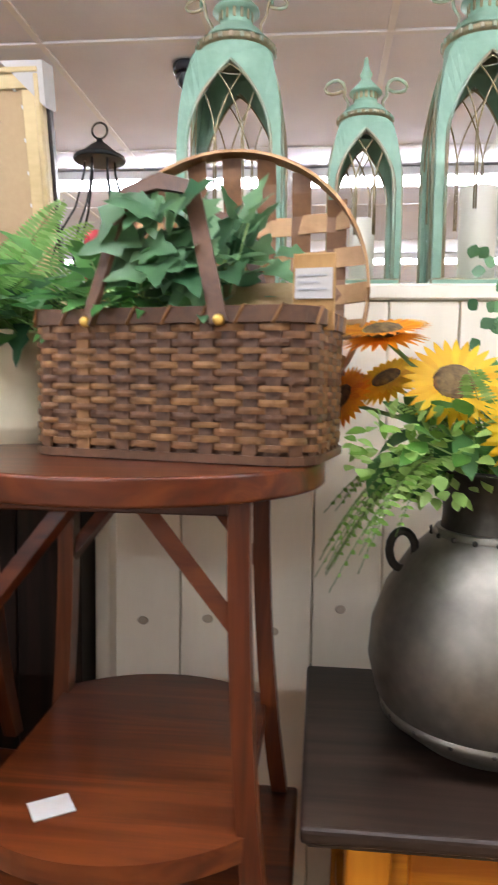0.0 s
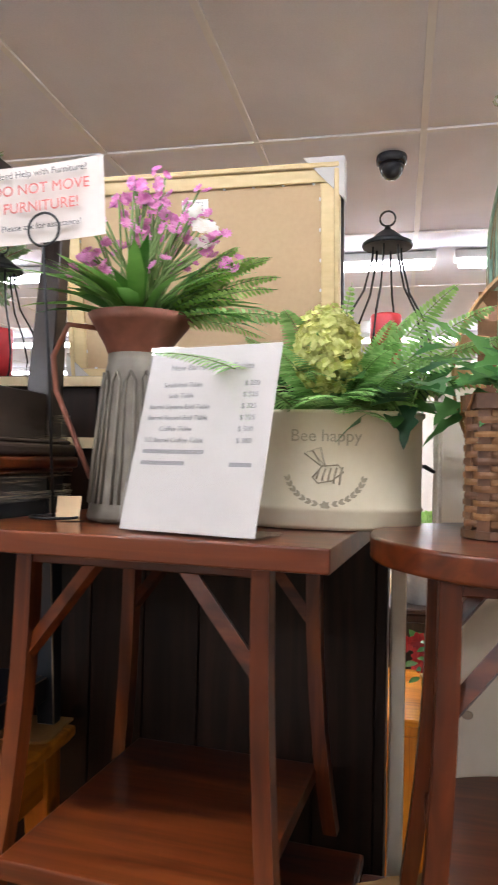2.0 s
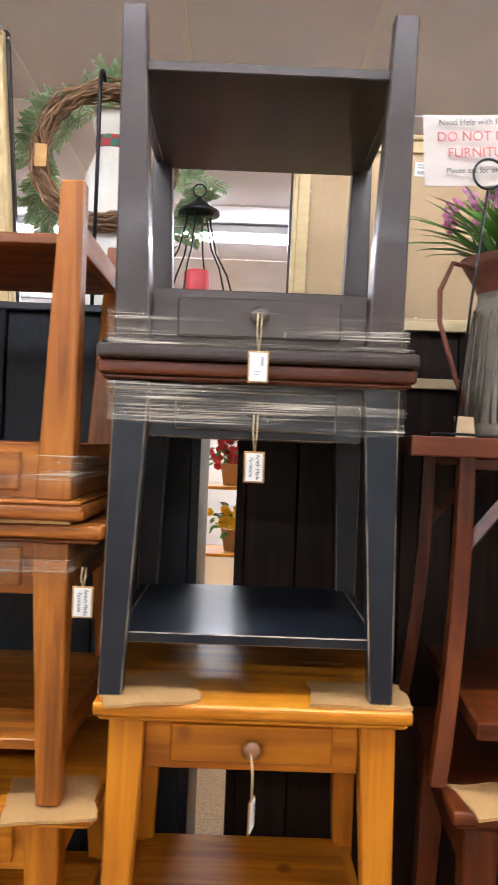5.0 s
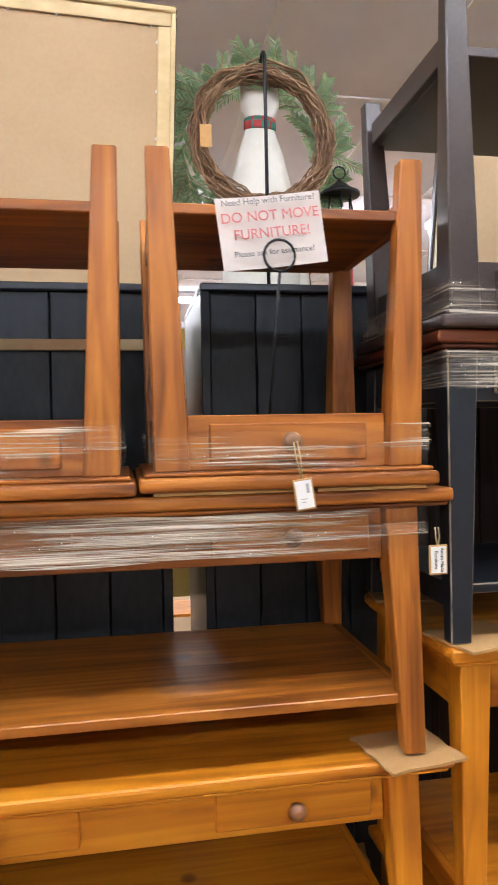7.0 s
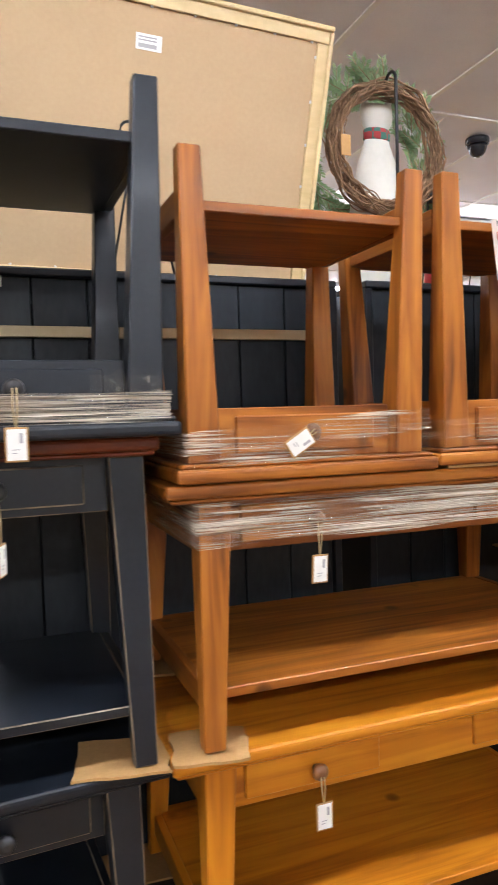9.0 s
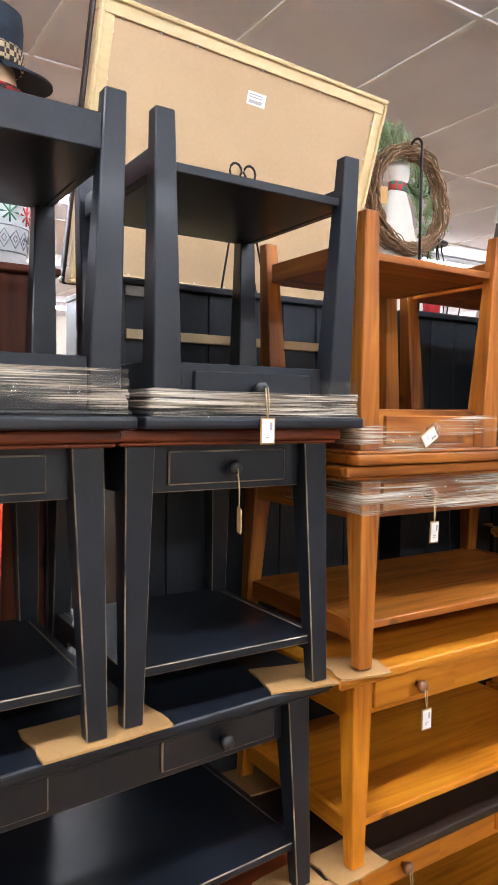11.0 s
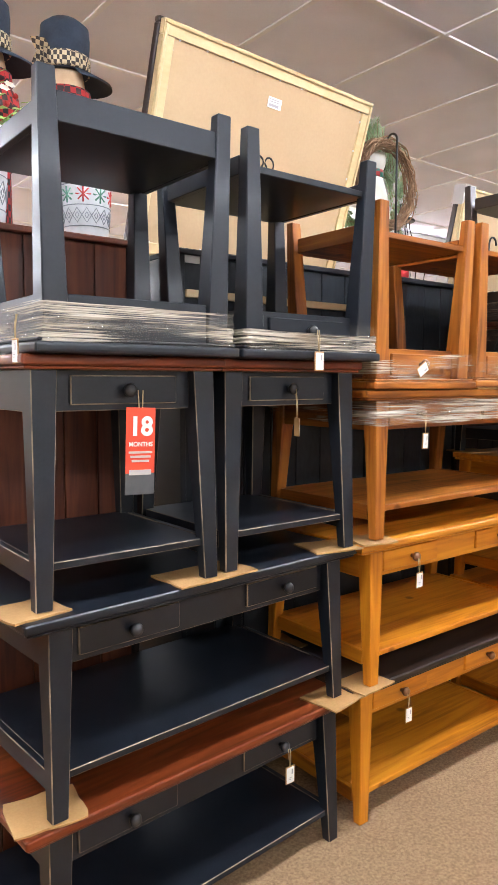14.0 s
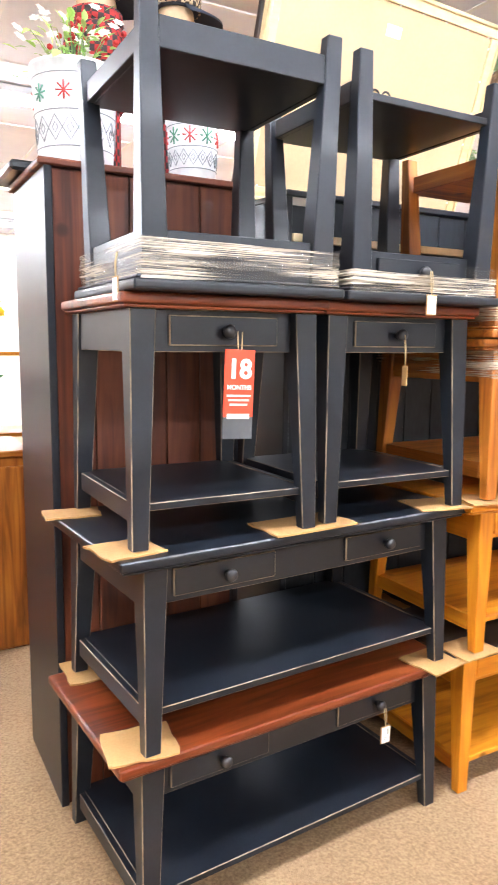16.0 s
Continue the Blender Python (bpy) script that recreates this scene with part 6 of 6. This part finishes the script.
def snow_bucket(m, r, h, label, filled=True):
    e = thing("snowflake_bucket", label, "bucket", "snowflake buckets", m)
    bm = bmesh.new()
    lathe(bm, [(r * 0.84, 0), (r * 0.86, 0.006), (r, h - 0.012), (r * 1.04, h - 0.008), (r * 1.04, h), (r * 0.97, h), (r * 0.95, h - 0.03)], 40)
    part("body", bm, bucket_white, e)

    def on(a, z):
        rr = r * (0.86 + 0.14 * z / h) + 0.0012
        return Vector((rr * math.cos(a), rr * math.sin(a), z))
    for z0 in (0.18, 0.52, 0.86):
        bm = bmesh.new()
        tube(bm, [on(2 * math.pi * k / 48, h * z0) for k in range(48)], 0.0016, 4, closed=True)
        part("line", bm, deco_grey, e)
    bm = bmesh.new()
    for k in range(16):
        a0 = 2 * math.pi * k / 16
        da = math.pi / 16
        for sg in (-1, 1):
            tube(bm, [on(a0 - da, h * 0.35), on(a0, h * (0.35 + 0.12 * sg)), on(a0 + da, h * 0.35)], 0.0016, 4)
            tube(bm, [on(a0 - da * .4, h * 0.35), on(a0, h * (0.35 + 0.05 * sg)), on(a0 + da * .4, h * 0.35)], 0.0014, 4)
    part("diamond_band", bm, deco_grey, e, "grey diamond pattern band")
    for k in range(9):
        a0 = 2 * math.pi * k / 9
        bm = bmesh.new()
        for q in range(4):
            t = math.pi * q / 4
            dz, da = 0.024 * math.sin(t), 0.024 * math.cos(t) / r
            tube(bm, [on(a0 - da, h * 0.69 - dz), on(a0 + da, h * 0.69 + dz)], 0.0026, 4)
        part("snowflake", bm, (deco_red, deco_green)[k % 2], e)
    if not filled:
        return e
    rnd = random.Random(int(r * 1000))
    leaf_spray(e, rnd, (0, 0, h + 0.05), (r * 1.25, r * 1.2, 0.08), 110, 0.04, 0.02, lime_green, "greenery")
    leaf_spray(e, rnd, (0, 0, h + 0.02), (r * 1.1, r * 1.1, 0.06), 60, 0.05, 0.012, pine_green, "pine_sprigs")
    bm = bmesh.new()
    for k in range(26):
        flower_head(bm, (rnd.gauss(0, r * 0.55), rnd.gauss(-r * 0.3, r * 0.5), h + rnd.uniform(0.05, 0.14)), 6, 0.018, 0.014, (rnd.uniform(-.5, .5), -0.7, 0.6), 0, 0.3)
    part("white_blooms", bm, white_petal, e, "small white blossoms")
    bm = bmesh.new()
    for k in range(18):
        c = bmesh.ops.create_icosphere(bm, subdivisions=1, radius=0.009)
        bmesh.ops.translate(bm, verts=c["verts"], vec=(rnd.gauss(0, r * 0.6), rnd.gauss(-r * 0.3, r * 0.5), h + rnd.uniform(0.03, 0.12)))
    part("berries", bm, red_petal, e, "red berries")
    return e


navy_felt = mottled("navy_felt", (0.012, 0.018, 0.03), (0.03, 0.04, 0.06), 20, 0.95, fine=150, bump=0.4)
skin_cloth = mottled("muslin", (0.42, 0.28, 0.16), (0.55, 0.39, 0.24), 20, 0.95)


def cloth_doll(m, label):
    """Soft doll in a felt hat with a checked band and flannel body."""
    bm = bmesh.new()
    lathe(bm, [(0.075, 0), (0.1, 0.04), (0.108, 0.15), (0.1, 0.2), (0.07, 0.238), (0.04, 0.245)], 24, mat=2)
    lathe(bm, [(0.07, 0.225), (0.084, 0.24), (0.08, 0.268), (0.06, 0.275)], 24, mat=2)
    lathe(bm, [(0.045, 0.24), (0.058, 0.262), (0.062, 0.29), (0.055, 0.33)], 20, mat=3)
    lathe(bm, [(0.072, 0.322), (0.075, 0.33), (0.08, 0.42), (0.077, 0.455), (0.05, 0.475), (0.01, 0.48)], 28, mat=0)
    lathe(bm, [(0.079, 0.325), (0.082, 0.33), (0.082, 0.365), (0.078, 0.37)], 28, mat=1)
    n = 24
    a = [bm.verts.new((0.07 * math.cos(radians(-100 + 200 * k / n)) + 0.01, 0.07 * math.sin(radians(-100 + 200 * k / n)), 0.327)) for k in range(n + 1)]
    b = [bm.verts.new((0.07 * math.cos(radians(-100 + 200 * k / n)) + 0.01 + 0.06 * math.cos(radians(-100 + 200 * k / n)) + 0.02, 0.1 * math.sin(radians(-100 + 200 * k / n)), 0.305)) for k in range(n + 1)]
    c = [bm.verts.new(v.co - Vector((0, 0, 0.006))) for v in b]
    for k in range(n):
        bm.faces.new((a[k], a[k + 1], b[k + 1], b[k]))
        bm.faces.new((b[k], b[k + 1], c[k + 1], c[k]))
        bm.faces.new((c[k], c[k + 1], a[k + 1], a[k]))
    lathe(bm, [(0.06, -0.21), (0.07, -0.15), (0.07, 0.0), (0.07, 0.012)], 24, mat=2)
    for sx, sz in ((-1, 0.35), (-1, 0.32)):
        for k in range(2):
            leaf(bm, (-0.07, -0.04, 0.345), (-0.8, -0.5, -0.5 + k * 0.9), (0, -1, 0), 0.075, 0.055, 0.3, 0.3, 1)
    bm.transform(Matrix.Translation((0, 0, 0.21)))
    return solid("cloth_doll", bm, [navy_felt, check_tan, flannel, skin_cloth], label, "doll", "cloth dolls", "", m)


# ---- far furnishings ----
def far_cabinet(x0, x1, y0, d, h, mt, label, doors=2):
    e = thing("cabinet", label, "cabinet")
    bm = bmesh.new()
    box(bm, x0, x1, y0, y0 + d, 0.06, h - 0.03, 0.004)
    part("body", bm, mt["z"], e)
    bm = bmesh.new()
    box(bm, x0 - 0.02, x1 + 0.02, y0 - 0.02, y0 + d, h - 0.0295, h, 0.006)
    part("top", bm, mt["x"], e)
    bm = bmesh.new()
    box(bm, x0 + 0.03, x1 - 0.03, y0 + 0.03, y0 + d - 0.03, 0, 0.0595)
    part("plinth", bm, dark_stain["x"], e)
    w = (x1 - x0) / doors
    for k in range(doors):
        bm = bmesh.new()
        box(bm, x0 + k * w + 0.02, x0 + (k + 1) * w - 0.02, y0 - 0.018, y0 - 0.0005, 0.1, h - 0.07, 0.004)
        dr = part("door", bm, mt["z"], e)
        bm = bmesh.new()
        lathe(bm, [(0.008, 0), (0.016, 0.02), (0.006, 0.03)], 12)
        bm.transform(Matrix.Translation((x0 + (k + 0.85 if k == 0 else k + 0.15) * w, y0 - 0.018, h * 0.6)) @ Matrix.Rotation(radians(90), 4, "X"))
        part("knob", bm, knob_wood, dr)
    return e


def flower_pot(x, y, z, r, h, potm, petals, seed, label):
    e = thing("flower_pot", label, "flower pot", "potted flowers far off", pose(x, y, z))
    bm = bmesh.new()
    lathe(bm, [(r * 0.75, 0), (r, h * 0.95), (r * 1.08, h), (r * 0.9, h)], 24)
    part("pot", bm, potm, e)
    rnd = random.Random(seed)
    leaf_spray(e, rnd, (0, 0, h + r * 0.7), (r * 1.5, r * 1.5, r), 60, r * 0.7, r * 0.35, deep_green, "leaves")
    bm = bmesh.new()
    for k in range(34):
        flower_head(bm, (rnd.gauss(0, r * 0.8), rnd.gauss(-r * 0.4, r * 0.7), h + r * 0.9 + rnd.gauss(0, r * 0.5)), 7, r * 0.4, r * 0.3, (rnd.uniform(-.5, .5), -0.8, 0.5), 0, 0.2)
    part("blooms", bm, petals, e)
    return e


def wall_shelf(x0, x1, y0, y1, levels, label):
    e = thing("display_shelf", label, "shelf")
    h = levels[-1]
    for xa in (x0, x1 - 0.03):
        for ya in (y0, y1 - 0.03):
            bm = bmesh.new()
            box(bm, xa, xa + 0.03, ya, ya + 0.03, 0, h + 0.02, 0.002)
            part("post", bm, black_paint, e)
    for z in levels:
        bm = bmesh.new()
        box(bm, x0 + 0.002, x1 - 0.002, y0 + 0.002, y1 - 0.002, z - 0.02, z, 0.002)
        part("shelf_board", bm, HONEY["x"], e)
    return e


# ---- assembly ----
build_setting()
for yy in (4.75, 7.3, 9.6, 0.85):
    for k in range(5):
        strip_light(-4.6 + 2.5 * k, yy)
for k in range(2):
    strip_light(-2.1 + 2.5 * k, -1.9)
build_cabinets()
build_shiplap()
build_tables()
barrel_table(pose(1.638, 1.345, 1.073), True, 0.53, 0.53, 0.599, "round barrel-stave end table with bowed legs, red-brown stain")
barrel_table(pose(1.035, 1.487, 1.07, 0, 0, -4.7), False, 0.59, 0.5, 0.593, "square barrel-stave end table with bowed legs, red-brown stain")

picture_back(pose(-0.70, 2.275, 1.958, 17.5, 0, 3.7), 1.02, 0.722, "large framed picture seen from behind, leaning over a cabinet")
picture_back(pose(0.918, 2.27, 1.957, 12, 0, 0), 0.70, 0.515, "framed picture seen from behind with white corner protectors", True)
picture_easel(pose(-0.718, 2.122, 1.9555) @ Matrix.Diagonal((0.8, 0.8, 0.98, 1)))
hook_stand(pose(0.056, 2.155, 1.9575, 0, 0, 90), 0.645, "black iron hook stand with a hanging wreath")
hook_stand(pose(0.775, 2.175, 1.9575, 0, 6, 0), 0.30, "short black iron hook stand beside a picture")
grapevine_wreath(pose(0.060, 2.222, 2.395), 0.204)
evergreen_wreath(pose(0.062, 2.345, 2.405), 0.252)
cat_figure(pose(0.066, 2.283, 1.9575) @ Matrix.Diagonal((1.1, 0.85, 1.185, 1)))
cage_lantern(pose(1.375, 2.25, 1.957), "black iron cage lantern with red candle, on the hutch")
cage_lantern(pose(0.31, 2.33, 1.9575), "black iron cage lantern with red candle, on a black cabinet")
dome_camera(pose(1.36, 3.4, 3.003))
gothic_lantern(pose(1.704, 2.135, 1.9655), 0.206, 0.675, "tall mint-green metal lantern with arched windows, on the ledge")
gothic_lantern(pose(1.972, 2.105, 1.9655), 0.138, 0.4635, "small mint-green metal lantern with ivory candle, on the ledge")
gothic_lantern(pose(2.207, 2.135, 1.9655), 0.206, 0.675, "tall mint-green metal lantern with scrolled handle, on the ledge")

picnic_basket(pose(1.712, 1.63, 1.6735, 0, 0, -12))
tobacco_basket(pose(1.735, 1.81, 1.919, -10, 0, -6))
cushion(pose(1.83, 1.61, 1.685, 0, 0, -12) @ Matrix.Diagonal((0.85, 0.9, 1.75, 1)))
planter(pose(1.294, 1.765, 1.6645, 0, 0, 3))
pitcher(pose(0.965, 1.72, 1.6645, 0, 0, 10))
price_list(pose(1.119, 1.512, 1.666, -16, 0, -14.5))
dnm = [("Need Help with Furniture?", 0.0145, 0.108, ink_dark), ("DO NOT MOVE", 0.0235, 0.083, ink_red), ("FURNITURE!", 0.0235, 0.055, ink_red), ("Please ask for assistance!", 0.0135, 0.024, ink_dark)]
notice(pose(0.868, 1.561, 2.122), dnm, 0.211, 0.124, (-0.016, 0.084, -0.4545, -3.5), "cream furniture notice in a wire stand, on a barrel table")
notice(pose(-0.068, 1.484, 1.885), dnm, 0.176, 0.118, (-0.003, 0.12, -0.3515, -7), "cream furniture notice in a wire stand, in an upturned table")
milk_can(pose(2.17, 1.74, 1.2185))

# film bands
stretch_film(XLI, YLI + 0.008, 0.478, ED - 0.016, 1.600, 1.685, 1, film_heavy, "thick wrinkled stretch film wound round an upturned table")
stretch_film(XRI, YRI + 0.008, 0.470, ED - 0.016, 1.598, 1.652, 2, film_heavy, tail=(0.11, 0.0, 1.645, 0.11, 0.04))
stretch_film(XA, YA + 0.008, 0.470, 0.424, 1.520, 1.582, 3, lift=0.03)
stretch_film(XB, YB + 0.008, 0.470, 0.424, 1.530, 1.59, 4, lift=0.02)
stretch_film(HX, 1.498, 0.962, 0.51, 1.388, 1.463, 5)
stretch_film(XK, 1.49, 0.488, ED - 0.016, 1.793, 1.853, 6, film_thin)
stretch_film(XK, 1.504, 0.488, ED - 0.016, 1.662, 1.736, 7, film_thin)

# tags
price_tag(XK, 1.4815, 1.8505, 0.062)
price_tag(XK, 1.506, 1.692, 0.066, 0, 0, True)
price_tag(XS, 1.504, 1.13, 0.075, 75, 3)
price_tag(HX - 0.253, 1.498, 1.416, 0.06, 8, 3)
price_tag(HX - 0.253, 1.510, 0.943, 0.05)
price_tag(HX - 0.265, 1.532, 0.474, 0.05)
price_tag(XB, 1.4755, 1.58, 0.062, 0, -8)
price_tag(XA, 1.483, 1.579, 0.012, 0, 58)
price_tag(0.208, 1.50, 1.425, 0.03, 0, 0, True)
price_tag(XRI, 1.4625, 1.66, 0.058)
price_tag(XR, 1.518, 1.501, 0.08, 70)
price_tag(BX + 0.253, 1.515, 0.468, 0.05)
price_tag(XLI - 0.268, 1.53, 1.66, 0.05, -90)
sale_tag(XL + 0.02, 1.500, 1.501)


def pads(x, y, z, w, d, seed, which=(0, 1, 2, 3)):
    rnd = random.Random(seed)
    for k in which:
        sx, sy = (-1 if k % 2 == 0 else 1), (0 if k < 2 else 1)
        cardboard_pad(x + sx * (w / 2 - 0.075), y + (0.055 if sy == 0 else d - 0.055) + rnd.uniform(-.01, .01), z, rnd.uniform(0.13, 0.17), rnd.uniform(0.11, 0.15), rnd.uniform(-16, 16), seed * 10 + k)


pads(BX, BY, 0.546, CW, CD, 1)
cardboard_pad(-1.845, 1.55, 1.0156, 0.14, 0.13, 8, 77)
cardboard_pad(-1.87, 1.93, 1.0156, 0.15, 0.1, -6, 78)
cardboard_pad(-1.37, 1.56, 1.0156, 0.25, 0.14, 4, 79)
cardboard_pad(-0.905, 1.575, 1.0156, 0.16, 0.14, -12, 80)
pads(HX, 1.50, 0.553, CW, CD, 3)
pads(HX, 1.488, 1.0225, CW, CD, 4)
pads(XS, 1.496, 1.208, EW, ED, 5)
cardboard_pad(-0.16, 1.60, 1.4952, 0.24, 0.225, 1, 85)
cardboard_pad(0.09, 1.595, 1.4952, 0.2, 0.22, -1, 86)
cardboard_pad(0.905, 1.50, 1.0632, 0.125, 0.11, 8, 90)
cardboard_pad(1.24, 1.50, 1.0632, 0.2, 0.16, -10, 91)
cardboard_pad(1.45, 1.75, 1.0632, 0.15, 0.14, 25, 92)

# small papers
bm = bmesh.new()
box(bm, -0.036, 0.036, -0.001, 0.0012, -0.017, 0.017)
solid("paper_label", bm, tag_card, "white printed label stuck on a black cabinet back", "label", "", "", pose(-1.094, 2.0435, 1.927))
bm = bmesh.new()
box(bm, -0.026, 0.026, -0.021, 0.021, 0, 0.0012)
solid("paper_slip", bm, paper_white, "small white paper slip on a barrel table shelf", "paper", "", "", pose(1.567, 1.447, 1.2358, 0, 0, 34))
bm = bmesh.new()
box(bm, -0.02, 0.02, -0.001, 0.001, 0, 0.042, 0.0006)
bm.transform(Matrix.Rotation(radians(-14), 4, "X"))
box(bm, -0.02, 0.02, 0.010, 0.022, 0.0, 0.0015, 0.0004)
solid("folded_card", bm, backing, "small folded kraft card beside a metal pitcher", "card", "", "", pose(0.875, 1.65, 1.6645, 0, 0, 12))

# tops of the tall cabinets
snow_bucket(pose(-1.762, 2.19, 1.9575), 0.12, 0.275, "white snowflake bucket of greenery and berries, on the armoire")
snow_bucket(pose(-1.416, 2.145, 1.9575), 0.08, 0.182, "white snowflake bucket, half hidden behind table legs", False)
cloth_doll(pose(-1.377, 2.365, 1.9575) @ Matrix.Diagonal((1.02, 1.0, 1.09, 1)), "cloth doll in a navy felt hat with checked band")
cloth_doll(pose(-1.64, 2.37, 1.9575) @ Matrix.Diagonal((1.0, 0.95, 1.09, 1)), "cloth doll in navy hat among bucket greenery")

# farther off
far_cabinet(-3.3, -1.72, 3.25, 0.5, 1.0, AMBER, "honey-brown low cabinet with flower pots on it", 3)
wall_shelf(-3.1, -1.5, 3.85, 4.2, (0.5, 1.0, 1.42), "black-posted display shelf with potted flowers")
flower_pot(-1.98, 3.42, 1.0005, 0.09, 0.2, bucket_white, red_petal, 1, "white pot of red flowers on a cabinet")
flower_pot(-2.3, 3.45, 1.0005, 0.1, 0.18, bucket_white, white_petal, 2, "white pot of pale flowers on a cabinet")
flower_pot(-1.9, 4.02, 1.4205, 0.09, 0.14, zinc, yellow_petal, 3, "zinc pot of yellow flowers on a display shelf")
flower_pot(-2.3, 4.02, 1.4205, 0.09, 0.14, zinc, orange_petal, 4, "zinc pot of orange flowers on a display shelf")
wall_shelf(-0.1, 1.0, 5.0, 5.4, (0.4, 0.9, 1.35, 1.8), "black-posted display shelf with flowers, across the shop")
flower_pot(0.40, 5.18, 1.3505, 0.09, 0.15, cardboard, red_petal, 5, "basket of red flowers on a far shelf")
flower_pot(0.42, 5.18, 0.9005, 0.09, 0.15, cardboard, yellow_petal, 6, "basket of yellow flowers on a far shelf")
flower_pot(0.40, 5.18, 1.8005, 0.09, 0.13, cardboard, lime_green, 7, "basket of greenery on a far shelf")
flower_pot(-0.18, 4.6, 1.4, 0.07, 0.12, cardboard, yellow_petal, 8, "small basket of yellow flowers across the shop")
wall_shelf(-0.6, -0.12, 4.5, 4.8, (0.5, 0.95, 1.4), "narrow black-posted display shelf across the shop")
far_cabinet(1.3, 2.6, 3.5, 0.7, 0.74, HONEY, "honey pine chest behind the half wall", 3)
flower_pot(1.62, 3.7, 0.7405, 0.1, 0.12, cardboard, red_petal, 9, "basket of red flowers on a pine chest")
flower_pot(1.55, 4.6, 1.0, 0.12, 0.3, bucket_white, lime_green, 10, "white pot of greenery on a far stand")
far_cabinet(1.2, 2.2, 4.4, 0.4, 1.0, dark_stain, "dark low cabinet across the shop", 2)


yellow_board = mottled("yellow_board", (0.55, 0.40, 0.10), (0.66, 0.50, 0.16), 6, 0.8)


def poster_board(m):
    e = thing("poster_board", "yellow standing board with small posters, across the shop", "notice board", "", m)
    bm = bmesh.new()
    box(bm, -0.22, 0.22, 0, 0.03, 0.9, 2.05, 0.004)
    part("panel", bm, yellow_board, e)
    for sx in (-1, 1):
        bm = bmesh.new()
        box(bm, sx * 0.19 - 0.02, sx * 0.19 + 0.02, 0.03, 0.07, 0, 2.0, 0.003)
        part("post", bm, iron, e)
    for z, hh, mt in ((1.05, 0.14, paper_white), (1.3, 0.16, paper_white), (1.55, 0.2, ink_red), (1.82, 0.14, paper_white)):
        for x in (-0.11, 0.09):
            bm = bmesh.new()
            box(bm, x - 0.07, x + 0.07, -0.004, -0.0005, z, z + hh)
            part("poster", bm, mt, e)
    return e


poster_board(pose(-0.22, 3.35, 0))
